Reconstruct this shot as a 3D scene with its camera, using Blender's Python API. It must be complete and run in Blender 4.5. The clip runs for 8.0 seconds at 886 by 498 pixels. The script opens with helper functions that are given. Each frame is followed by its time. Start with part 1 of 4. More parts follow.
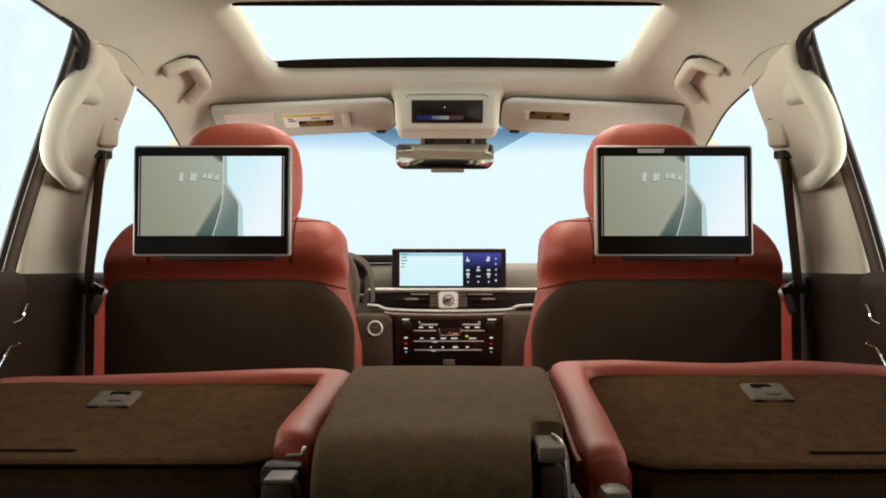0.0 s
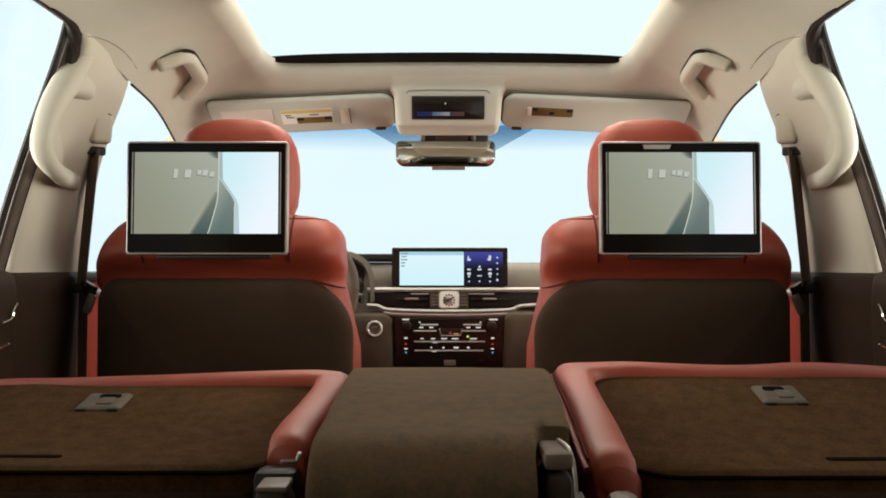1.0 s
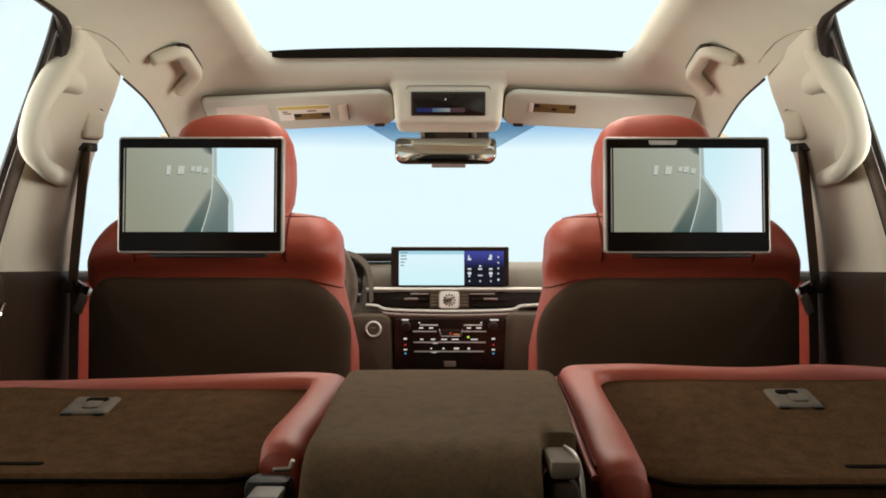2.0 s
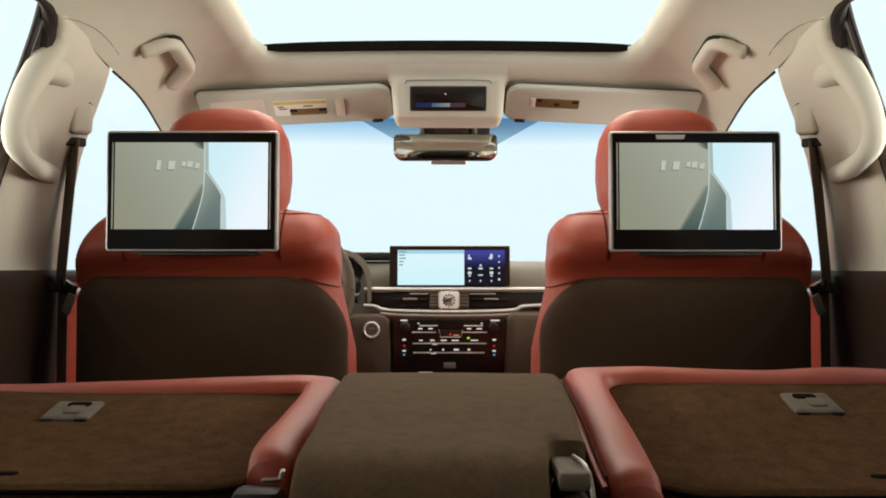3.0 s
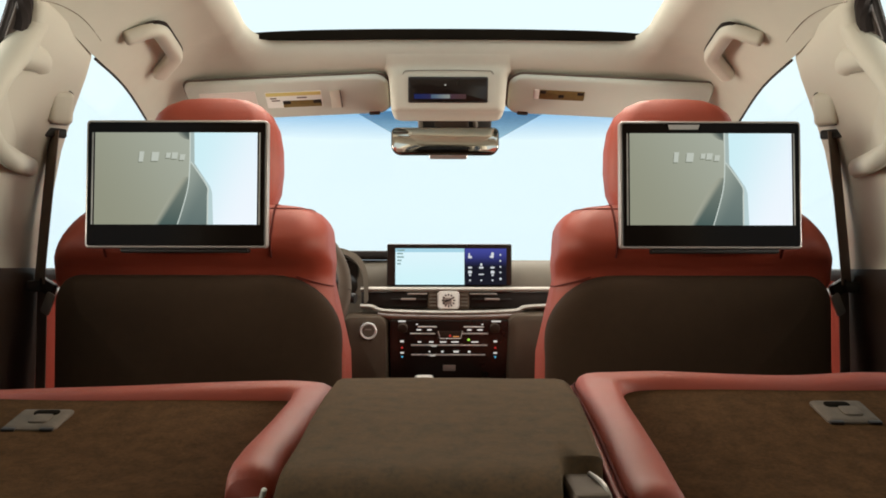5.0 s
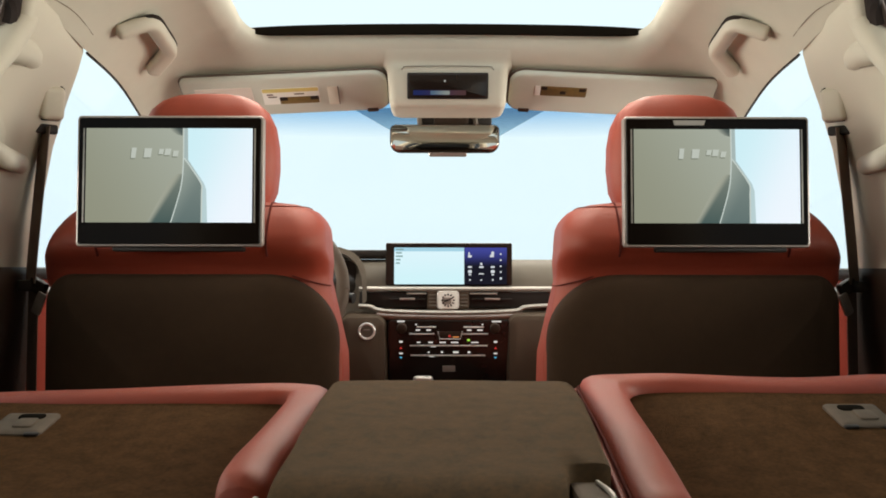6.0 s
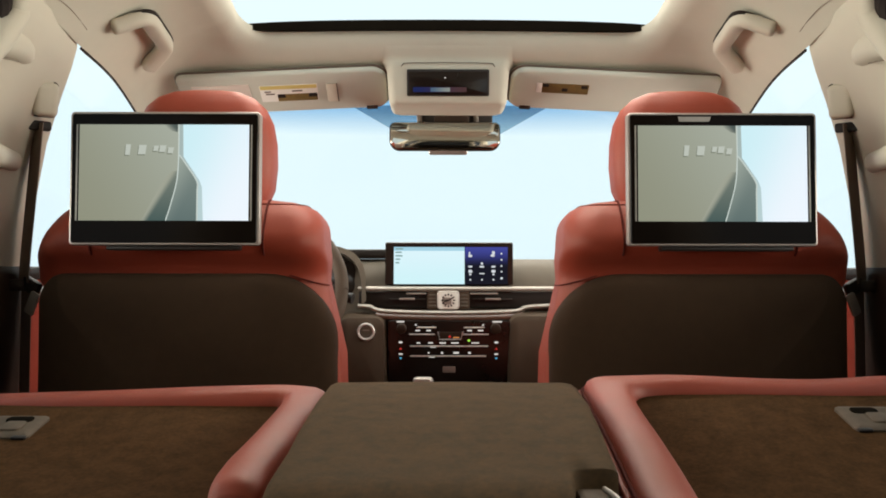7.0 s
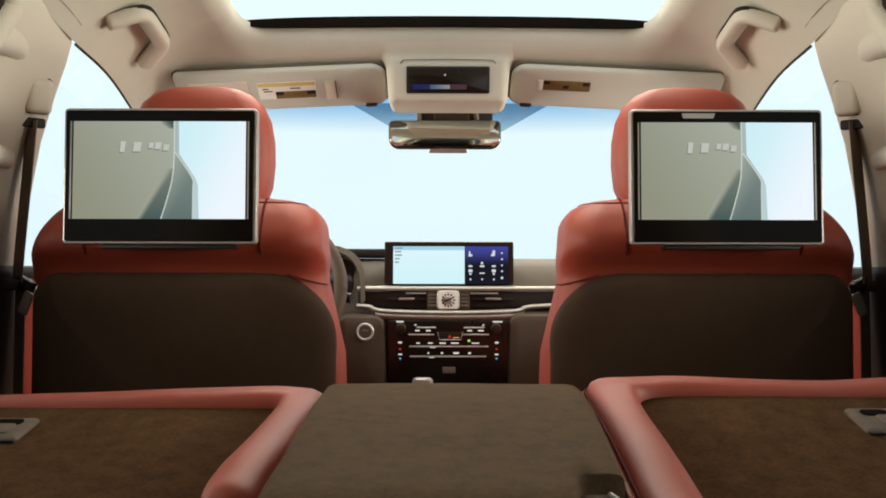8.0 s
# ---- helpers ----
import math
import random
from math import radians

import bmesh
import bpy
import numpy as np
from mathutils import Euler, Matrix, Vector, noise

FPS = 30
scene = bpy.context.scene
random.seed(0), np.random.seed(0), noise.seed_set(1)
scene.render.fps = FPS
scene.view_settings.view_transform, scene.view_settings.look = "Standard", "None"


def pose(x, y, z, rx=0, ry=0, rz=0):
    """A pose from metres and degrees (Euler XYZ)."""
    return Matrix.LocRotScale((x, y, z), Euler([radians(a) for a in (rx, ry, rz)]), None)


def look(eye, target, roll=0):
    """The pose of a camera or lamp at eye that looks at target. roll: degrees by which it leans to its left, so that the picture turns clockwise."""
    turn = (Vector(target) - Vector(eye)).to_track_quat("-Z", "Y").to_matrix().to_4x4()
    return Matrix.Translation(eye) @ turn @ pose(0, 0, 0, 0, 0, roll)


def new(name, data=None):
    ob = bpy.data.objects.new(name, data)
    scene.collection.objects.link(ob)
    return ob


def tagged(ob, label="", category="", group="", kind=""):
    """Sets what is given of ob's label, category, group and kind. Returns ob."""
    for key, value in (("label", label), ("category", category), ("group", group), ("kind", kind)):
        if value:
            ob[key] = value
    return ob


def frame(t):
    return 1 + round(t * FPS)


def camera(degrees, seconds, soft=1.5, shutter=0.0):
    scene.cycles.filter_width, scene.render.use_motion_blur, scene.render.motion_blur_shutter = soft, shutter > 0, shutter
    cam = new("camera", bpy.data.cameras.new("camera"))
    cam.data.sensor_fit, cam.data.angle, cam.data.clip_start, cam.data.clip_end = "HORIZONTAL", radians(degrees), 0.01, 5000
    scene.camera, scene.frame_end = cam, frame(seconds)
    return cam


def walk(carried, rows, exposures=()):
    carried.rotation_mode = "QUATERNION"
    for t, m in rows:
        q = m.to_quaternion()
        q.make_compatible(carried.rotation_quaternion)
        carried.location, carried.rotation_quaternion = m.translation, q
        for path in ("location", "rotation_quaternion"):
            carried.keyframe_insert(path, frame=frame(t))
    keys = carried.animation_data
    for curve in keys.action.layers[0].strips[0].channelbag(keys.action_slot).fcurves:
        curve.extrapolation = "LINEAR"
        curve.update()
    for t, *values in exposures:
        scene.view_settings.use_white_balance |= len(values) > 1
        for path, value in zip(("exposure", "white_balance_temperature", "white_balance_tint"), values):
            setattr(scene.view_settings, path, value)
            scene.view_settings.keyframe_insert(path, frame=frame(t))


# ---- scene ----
cam = camera(56.0, 8.0, soft=1.8)
EYE = 0.68
ROWS = [
    (0.0, 0.00000, 0.00000, 0.00000, -0.000, 1.237, -0.0),
    (0.5, -0.00047, 0.01608, -0.00125, 0.007, 1.243, -0.02),
    (1.0, -0.00097, 0.03647, -0.00211, 0.020, 1.237, -0.02),
    (1.5, -0.00123, 0.05437, -0.00296, 0.020, 1.243, -0.02),
    (3.0, -0.00234, 0.12482, -0.00728, -0.034, 1.291, -0.04),
    (3.5, -0.00287, 0.14723, -0.00866, -0.054, 1.318, -0.04),
    (4.0, -0.00329, 0.16812, -0.00980, -0.068, 1.332, -0.05),
    (4.5, -0.00351, 0.18593, -0.01115, -0.088, 1.352, -0.07),
    (6.0, -0.00447, 0.23357, -0.01326, -0.170, 1.339, -0.08),
    (6.5, -0.00458, 0.24607, -0.01421, -0.170, 1.352, -0.09),
    (7.0, -0.00503, 0.25835, -0.01535, -0.177, 1.373, -0.09),
    (7.5, -0.00511, 0.26872, -0.01600, -0.183, 1.373, -0.09),
    (8.0, -0.00509, 0.27840, -0.01680, -0.190, 1.379, -0.09),
]
walk(cam, [(t, pose(x, y, EYE + z, 90 + pitch, roll, yaw)) for t, x, y, z, yaw, pitch, roll in ROWS])

# ---- world and light: a white photo studio round the car, plus added fill lamps ----
world = bpy.data.worlds.new("studio")
scene.world = world
world.use_nodes = True
wn = world.node_tree.nodes
wn["Background"].inputs["Color"].default_value = (0.80, 0.96, 1.0, 1)
wn["Background"].inputs["Strength"].default_value = 1.05


def fill_lamp(name, eye, target, w, h, watts, color):
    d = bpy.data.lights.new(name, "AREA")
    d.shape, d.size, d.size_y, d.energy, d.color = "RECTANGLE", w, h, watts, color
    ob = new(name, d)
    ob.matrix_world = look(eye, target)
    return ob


# unseen area lamps, added to brighten the cabin through sunroof and windows
fill_lamp("fill_above", (0, 3.9, 3.3), (0, 1.0, 0.55), 2.6, 1.8, 155, (1, 0.90, 0.77))
fill_lamp("fill_behind", (0, -0.5, 3.3), (0, 2.3, 0.6), 2.2, 1.5, 22, (1, 0.905, 0.785))
fill_lamp("fill_overhead", (0, 1.80, 3.4), (0, 1.72, 0.7), 2.4, 1.6, 96, (1, 0.905, 0.785))
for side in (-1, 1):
    fill_lamp("fill_side", (side * 2.7, 1.45, 0.80), (-side * 0.7, 1.55, 0.85), 3.6, 1.4, 250, (1, 0.905, 0.785))

# ---- materials ----


def mat(name, color, rough=0.5, metal=0.0, vary=0.12, scale=30.0, bump=0.0, bscale=400.0, coat=0.0, spec=0.5, wear=None, coat_rough=0.03, sheen=0.0, tint=(1, 1, 1)):
    m = bpy.data.materials.new(name)
    m.use_nodes = True
    nt = m.node_tree
    n, l = nt.nodes, nt.links
    b = n["Principled BSDF"]
    b.inputs["Metallic"].default_value = metal
    b.inputs["Coat Weight"].default_value = coat
    b.inputs["Coat Roughness"].default_value = coat_rough
    b.inputs["Sheen Weight"].default_value = sheen
    b.inputs["Specular Tint"].default_value = (*tint, 1)
    b.inputs["Specular IOR Level"].default_value = spec
    tc = n.new("ShaderNodeTexCoord")
    big = n.new("ShaderNodeTexNoise")
    big.inputs["Scale"].default_value = scale * 0.2
    big.inputs["Detail"].default_value = 4
    fine = n.new("ShaderNodeTexNoise")
    fine.inputs["Scale"].default_value = bscale
    fine.inputs["Detail"].default_value = 3
    mid = n.new("ShaderNodeTexNoise")
    mid.inputs["Scale"].default_value = scale
    mid.inputs["Detail"].default_value = 5
    for t in (big, fine, mid):
        l.new(tc.outputs["Object"], t.inputs["Vector"])
    add = n.new("ShaderNodeMath")
    add.operation = "ADD"
    l.new(big.outputs["Fac"], add.inputs[0])
    l.new(mid.outputs["Fac"], add.inputs[1])
    ramp = n.new("ShaderNodeMapRange")
    ramp.inputs["From Min"].default_value, ramp.inputs["From Max"].default_value = 0.6, 1.4
    ramp.inputs["To Min"].default_value, ramp.inputs["To Max"].default_value = 0, 1
    l.new(add.outputs[0], ramp.inputs["Value"])
    mix = n.new("ShaderNodeMix")
    mix.data_type = "RGBA"
    mix.inputs["A"].default_value = (*[c * (1 - vary) for c in color], 1)
    mix.inputs["B"].default_value = (*[min(1, c * (1 + vary)) for c in (wear or color)], 1)
    l.new(ramp.outputs["Result"], mix.inputs["Factor"])
    l.new(mix.outputs["Result"], b.inputs["Base Color"])
    rr_ = n.new("ShaderNodeMapRange")
    rr_.inputs["To Min"].default_value, rr_.inputs["To Max"].default_value = max(0.02, rough - 0.06), min(1, rough + 0.06)
    l.new(mid.outputs["Fac"], rr_.inputs["Value"])
    l.new(rr_.outputs["Result"], b.inputs["Roughness"])
    if bump:
        bp = n.new("ShaderNodeBump")
        bp.inputs["Strength"].default_value = bump
        bp.inputs["Distance"].default_value = 0.001
        l.new(fine.outputs["Fac"], bp.inputs["Height"])
        l.new(bp.outputs["Normal"], b.inputs["Normal"])
    return m


def glow(name, color, strength=1.0):
    m = bpy.data.materials.new(name)
    m.use_nodes = True
    nt = m.node_tree
    nt.nodes.remove(nt.nodes["Principled BSDF"])
    e = nt.nodes.new("ShaderNodeEmission")
    e.inputs["Color"].default_value, e.inputs["Strength"].default_value = (*color, 1), strength
    nt.links.new(e.outputs[0], nt.nodes["Material Output"].inputs["Surface"])
    return m


def glow_grade(name, a, b, axis, strength=1.0, lo=0.0, hi=1.0):
    """A lit display whose colour runs from a to b along one of its generated axes."""
    m = glow(name, a, strength)
    n, l = m.node_tree.nodes, m.node_tree.links
    tc = n.new("ShaderNodeTexCoord")
    sep = n.new("ShaderNodeSeparateXYZ")
    l.new(tc.outputs["Generated"], sep.inputs[0])
    mr = n.new("ShaderNodeMapRange")
    mr.interpolation_type = "SMOOTHSTEP"
    mr.inputs["From Min"].default_value, mr.inputs["From Max"].default_value = lo, hi
    l.new(sep.outputs[axis], mr.inputs["Value"])
    mix = n.new("ShaderNodeMix")
    mix.data_type = "RGBA"
    mix.inputs["A"].default_value, mix.inputs["B"].default_value = (*a, 1), (*b, 1)
    l.new(mr.outputs["Result"], mix.inputs["Factor"])
    l.new(mix.outputs["Result"], n["Emission"].inputs["Color"])
    return m


def pane(name, top, bottom, z0, z1, gloss=0.04):
    """Thin clear glass; its tint runs from bottom at the height z0 to top at z1."""
    m = bpy.data.materials.new(name)
    m.use_nodes = True
    nt = m.node_tree
    n, l = nt.nodes, nt.links
    n.remove(n["Principled BSDF"])
    tr, gl, mx = n.new("ShaderNodeBsdfTransparent"), n.new("ShaderNodeBsdfGlossy"), n.new("ShaderNodeMixShader")
    gl.inputs["Roughness"].default_value = 0.02
    tc, sep, mr, mix = n.new("ShaderNodeTexCoord"), n.new("ShaderNodeSeparateXYZ"), n.new("ShaderNodeMapRange"), n.new("ShaderNodeMix")
    mix.data_type = "RGBA"
    mr.inputs["From Min"].default_value, mr.inputs["From Max"].default_value = z0, z1
    mix.inputs["A"].default_value, mix.inputs["B"].default_value = (*bottom, 1), (*top, 1)
    l.new(tc.outputs["Object"], sep.inputs[0])
    l.new(sep.outputs["Z"], mr.inputs["Value"])
    l.new(mr.outputs["Result"], mix.inputs["Factor"])
    l.new(mix.outputs["Result"], tr.inputs["Color"])
    mx.inputs["Fac"].default_value = gloss
    l.new(tr.outputs[0], mx.inputs[1])
    l.new(gl.outputs[0], mx.inputs[2])
    l.new(mx.outputs[0], n["Material Output"].inputs["Surface"])
    return m


RED = mat("red_leather", (0.275, 0.040, 0.019), 0.52, vary=0.14, scale=18, bump=0.4, bscale=900, spec=0.52, tint=(1.0, 0.84, 0.74))
# darkened copy of the red leather: the front door's shade put into its colour
RED_SHADED = mat("red_leather_shaded", (0.235, 0.034, 0.018), 0.75, vary=0.14, scale=18, bump=0.3, bscale=900, spec=0.12)
RED_SEAM = mat("dark_red_stitching", (0.10, 0.02, 0.015), 0.85, spec=0.1)
CARPET = mat("brown_carpet", (0.081, 0.040, 0.016), 0.95, vary=0.36, scale=260, bump=1.0, bscale=2200, spec=0.05)
CARPET_MID = mat("grey_brown_carpet", (0.094, 0.069, 0.042), 0.95, wear=(0.098, 0.058, 0.029), vary=0.30, scale=260, bump=1.0, bscale=2200, spec=0.05, sheen=0.03)
FELT = mat("dark_brown_seatback_fabric", (0.041, 0.023, 0.0125), 0.85, vary=0.15, scale=60, bump=0.5, bscale=1000, spec=0.1)
LINER = mat("beige_headliner_cloth", (0.545, 0.508, 0.412), 0.92, vary=0.035, scale=25, bump=0.25, bscale=1100, spec=0.2)
TAN = mat("beige_plastic_trim", (0.560, 0.510, 0.41), 0.55, vary=0.03, scale=12, bump=0.15, bscale=900, spec=0.2)
VISOR = mat("beige_visor_skin", (0.545, 0.552, 0.470), 0.75, vary=0.04, scale=14, bump=0.25, bscale=900, spec=0.2)
TAN_LIGHT = mat("pale_beige_plastic", (0.70, 0.62, 0.54), 0.4, vary=0.03)
BLACK = mat("black_grained_plastic", (0.016, 0.011, 0.008), 0.55, vary=0.15, bump=0.25, bscale=900, spec=0.3)
PIANO = mat("glossy_black_plastic", (0.014, 0.009, 0.007), 0.14, vary=0.1, spec=0.35)
BEZEL = mat("matt_black_screen_glass", (0.005, 0.003, 0.002), 0.14, vary=0.1, spec=0.06)
KNEE = mat("brown_knee_panel_skin", (0.075, 0.050, 0.031), 0.65, vary=0.1, bump=0.35, bscale=900, spec=0.25)
DARK = mat("dark_brown_plastic", (0.033, 0.018, 0.010), 0.55, vary=0.12, bump=0.25, bscale=800, spec=0.25)
PAD = mat("grey_brown_dash_skin", (0.125, 0.103, 0.077), 0.65, vary=0.1, bump=0.35, bscale=900, spec=0.3)
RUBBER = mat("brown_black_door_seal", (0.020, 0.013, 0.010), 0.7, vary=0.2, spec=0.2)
# glossless black for seals and edges, and for the painted dark of slots
VOID = mat("dead_black_gap", (0.008, 0.006, 0.004), 0.95, vary=0.2, spec=0.02)
FRAME = mat("brown_painted_door_frame", (0.105, 0.075, 0.058), 0.5, vary=0.1, spec=0.3)
SILVER = mat("satin_silver_plastic", (0.46, 0.41, 0.37), 0.36, metal=0.85, vary=0.08)
BAR = mat("dull_silver_dash_bar", (0.33, 0.29, 0.245), 0.40, metal=0.35, vary=0.08)
PALE = mat("bright_silver_paint", (0.54, 0.49, 0.44), 0.35, metal=0.3, vary=0.05)
CHROME = mat("chrome", (0.85, 0.83, 0.8), 0.08, metal=1.0, vary=0.03)
STEEL = mat("worn_grey_steel", (0.33, 0.295, 0.26), 0.42, metal=0.6, vary=0.15)
HINGE = mat("grey_brown_hinge_plastic", (0.12, 0.090, 0.066), 0.5, vary=0.12)
SEAM = mat("shaded_beige_seam", (0.26, 0.22, 0.17), 0.8, vary=0.05, spec=0.1)
HINGE_CAP = mat("pale_grey_brown_plastic", (0.125, 0.095, 0.070), 0.7, vary=0.1, spec=0.12)
WEB = mat("dark_belt_webbing", (0.145, 0.106, 0.080), 0.8, vary=0.15, bump=0.7, bscale=700)
ANCHOR = mat("dull_grey_brown_steel", (0.125, 0.095, 0.070), 0.75, spec=0.15, vary=0.2, scale=90)
SCREEN_FRAME = mat("grey_brown_screen_frame", (0.40, 0.345, 0.305), 0.34, metal=0.4, vary=0.06)
RING = mat("bright_satin_ring", (0.78, 0.74, 0.69), 0.3, metal=0.25, vary=0.05)
WOOD = mat("red_brown_wood_trim", (0.085, 0.042, 0.026), 0.3, vary=0.3, scale=50, coat=0.4)
LABEL_Y = mat("yellow_sticker", (0.62, 0.50, 0.16), 0.6, vary=0.08)
LABEL_D = mat("olive_sticker_print", (0.15, 0.095, 0.025), 0.6, vary=0.3, scale=120)
LABEL_W = mat("white_sticker", (0.75, 0.72, 0.65), 0.6, vary=0.05)
MIRROR = mat("mirror_glass", (0.62, 0.57, 0.50), 0.03, metal=1.0, vary=0.01)
STUDIO = mat("white_studio_floor", (0.75, 0.75, 0.74), 0.6, vary=0.03, scale=2)
WHITE_LIT = glow("lit_white_legend", (0.80, 0.76, 0.70), 0.8)
RED_LIT = glow("lit_red_legend", (0.7, 0.05, 0.04), 0.7)
BLUE_LIT = glow("lit_blue_legend", (0.1, 0.5, 0.75), 0.8)
AMBER_LIT = glow("lit_amber_lamp", (0.9, 0.35, 0.1), 0.7)
GREEN_LIT = glow("lit_green_lamp", (0.45, 0.9, 0.1), 0.9)
GLASS = pane("clear_glass", (0.97, 0.99, 1.0), (0.97, 0.99, 1.0), 0, 1)
SHADE_GLASS = pane("windscreen_glass_with_blue_band", (0.34, 0.56, 0.80), (0.97, 0.99, 1.0), 0.992, 1.042)
# tint set only to hold back light coming in from the rear
DIMMED_GLASS = pane("rear_glass_dimmed", (0.13, 0.12, 0.115), (0.13, 0.12, 0.115), 0, 1)
PRIVACY = pane("dark_privacy_glass", (0.10, 0.10, 0.11), (0.10, 0.10, 0.11), 0, 1)

# ---- mesh helpers ----


def rr(hw, hh, r, n=8, fill=0):
    """Points of a rounded rectangle, anticlockwise, with fill more on each side; r is one radius or four (right-top, left-top, left-bottom, right-bottom)."""
    rs = r if isinstance(r, (tuple, list)) else (r,) * 4
    out = []
    for (sx, sy), q, a0 in zip(((1, 1), (-1, 1), (-1, -1), (1, -1)), rs, (0, 90, 180, 270)):
        q = max(1e-4, min(q, hw - 1e-4, hh - 1e-4))
        for i in range(n + 1):
            a = radians(a0 + 90 * i / n)
            out.append((sx * (hw - q) + q * math.cos(a), sy * (hh - q) + q * math.sin(a)))
    if fill:
        dense = []
        for k in range(4):
            dense += out[k * (n + 1):(k + 1) * (n + 1)]
            a, b = out[(k + 1) * (n + 1) - 1], out[((k + 1) * (n + 1)) % len(out)]
            dense += [(a[0] + (b[0] - a[0]) * (i + 1) / (fill + 1), a[1] + (b[1] - a[1]) * (i + 1) / (fill + 1)) for i in range(fill)]
        out = dense
    return out


def loft(rings, cap=True, closed=False, bm=None):
    bm = bm or bmesh.new()
    vs = [[bm.verts.new(p) for p in r] for r in rings]
    n = len(vs[0])
    pairs = list(zip(vs, vs[1:])) + ([(vs[-1], vs[0])] if closed else [])
    for a, b in pairs:
        for i in range(n):
            j = (i + 1) % n
            bm.faces.new((a[i], a[j], b[j], b[i]))
    if cap and not closed:
        bm.faces.new(list(reversed(vs[0])))
        bm.faces.new(vs[-1])
    return bm


def plate(hw, hh, r, profile, m=None, n=8, bend=None, bm=None):
    """A rounded slab lying in its own x, y plane: profile is (inset, height) from its back to its face."""
    rings = []
    for d, h in profile:
        rs = [max(q - d, 0.0008) for q in (r if isinstance(r, (tuple, list)) else (r,) * 4)]
        rings.append([Vector((x, y, h)) for x, y in rr(hw - d, hh - d, rs, n)])
    if bend:
        rings = [[bend(p) for p in ring] for ring in rings]
    if m is not None:
        rings = [[m @ p for p in ring] for ring in rings]
    return loft(rings, bm=bm)


def slab(hw, hh, th, r, e, m=None, bm=None, n=6):
    """A slab of thickness th centred on its plane, corners r, edges rounded by e."""
    return plate(hw, hh, r, [(e, -th / 2), (e * 0.3, -th / 2 + e * 0.3), (0, -th / 2 + e), (0, th / 2 - e), (e * 0.3, th / 2 - e * 0.3), (e, th / 2)], m, n, bm=bm)


def box(x0, x1, y0, y1, z0, z1, e=0.004, bm=None):
    m = Matrix.Translation(((x0 + x1) / 2, (y0 + y1) / 2, (z0 + z1) / 2))
    e = min(e, (x1 - x0) * 0.45, (y1 - y0) * 0.45, (z1 - z0) * 0.45)
    return slab((x1 - x0) / 2, (y1 - y0) / 2, z1 - z0, e, e, m, bm, 2)


def tube(pts, rad, n=10, cap=True, bm=None, flat=1.0, up=(0, 0, 1), power=1.0):
    """A round bar along pts; rad is one radius or one a point; flat squashes it along up."""
    pts = [Vector(p) for p in pts]
    rad = rad if isinstance(rad, (list, tuple)) else [rad] * len(pts)
    rings = []
    for i, p in enumerate(pts):
        t = (pts[min(i + 1, len(pts) - 1)] - pts[max(i - 1, 0)]).normalized()
        s = t.cross(Vector(up))
        if s.length < 1e-3:
            s = t.cross(Vector((1, 0, 0)))
        s.normalize()
        u = s.cross(t)
        ring = []
        for k in range(n):
            ca, sa = math.cos(2 * math.pi * k / n), math.sin(2 * math.pi * k / n)
            ring.append(p + (s * math.copysign(abs(ca) ** power, ca) + u * flat * math.copysign(abs(sa) ** power, sa)) * rad[i])
        rings.append(ring)
    return loft(rings, cap, bm=bm)


def smooth_path(pts, k=6):
    """Catmull-Rom through pts."""
    pts = [Vector(p) for p in pts]
    out = []
    for i in range(len(pts) - 1):
        a, b, c, d = pts[max(i - 1, 0)], pts[i], pts[i + 1], pts[min(i + 2, len(pts) - 1)]
        for j in range(k):
            t = j / k
            out.append(0.5 * (2 * b + (c - a) * t + (2 * a - 5 * b + 4 * c - d) * t * t + (3 * b - a - 3 * c + d) * t ** 3))
    return out + [pts[-1]]


def ring_at(z, cx, cy, hx, hy, r, n=6):
    return [Vector((cx + x, cy + y, z)) for x, y in rr(hx, hy, r, n)]


def finish(name, bm, material, smooth=True, angle=40):
    bmesh.ops.recalc_face_normals(bm, faces=bm.faces)
    me = bpy.data.meshes.new(name)
    for f in bm.faces:
        f.smooth = smooth
    for e in bm.edges:
        if len(e.link_faces) == 2 and e.calc_face_angle(0) > radians(angle):
            e.smooth = False
    bm.to_mesh(me)
    bm.free()
    me.materials.append(material)
    return me


def part(name, bm, material, parent, label="", smooth=True, angle=40):
    ob = new(name, finish(name, bm, material, smooth, angle))
    if parent is not None:
        ob.parent = parent
        ob.matrix_parent_inverse = parent.matrix_basis.inverted()
    if label:
        ob["label"] = label
    return ob


def thing(name, at, label, category, group="", kind=""):
    ob = new(name)
    ob.empty_display_size = 0.05
    ob.matrix_basis = Matrix.Translation(at)
    return tagged(ob, label, category, group, kind)


def setting(name, bm, material, label, category, smooth=True, angle=40):
    return tagged(part(name, bm, material, None, "", smooth, angle), label, category, "", "structure")


def facing(x, y, z, tilt=0.0, turn=0.0):
    """A plane that looks back along the car; tilt leans its top forward, in degrees."""
    return pose(x, y, z, 90 - tilt, 0, turn)


def lerp_rows(rows, t):
    """Linear look-up in rows of (t, value, ...)."""
    for a, b in zip(rows, rows[1:]):
        if t <= b[0]:
            k = max(0.0, (t - a[0]) / (b[0] - a[0]))
            return [p + (q - p) * k for p, q in zip(a[1:], b[1:])]
    return list(rows[-1][1:])


# ---- the car's shell ----
setting("ground", box(-14, 14, -12, 20, -0.85, -0.75), STUDIO, "white seamless studio floor under the car", "floor")
setting("floor", box(-0.78, 0.78, -0.75, 2.9, -0.06, 0.0), CARPET, "dark brown carpeted car floor", "car floor")

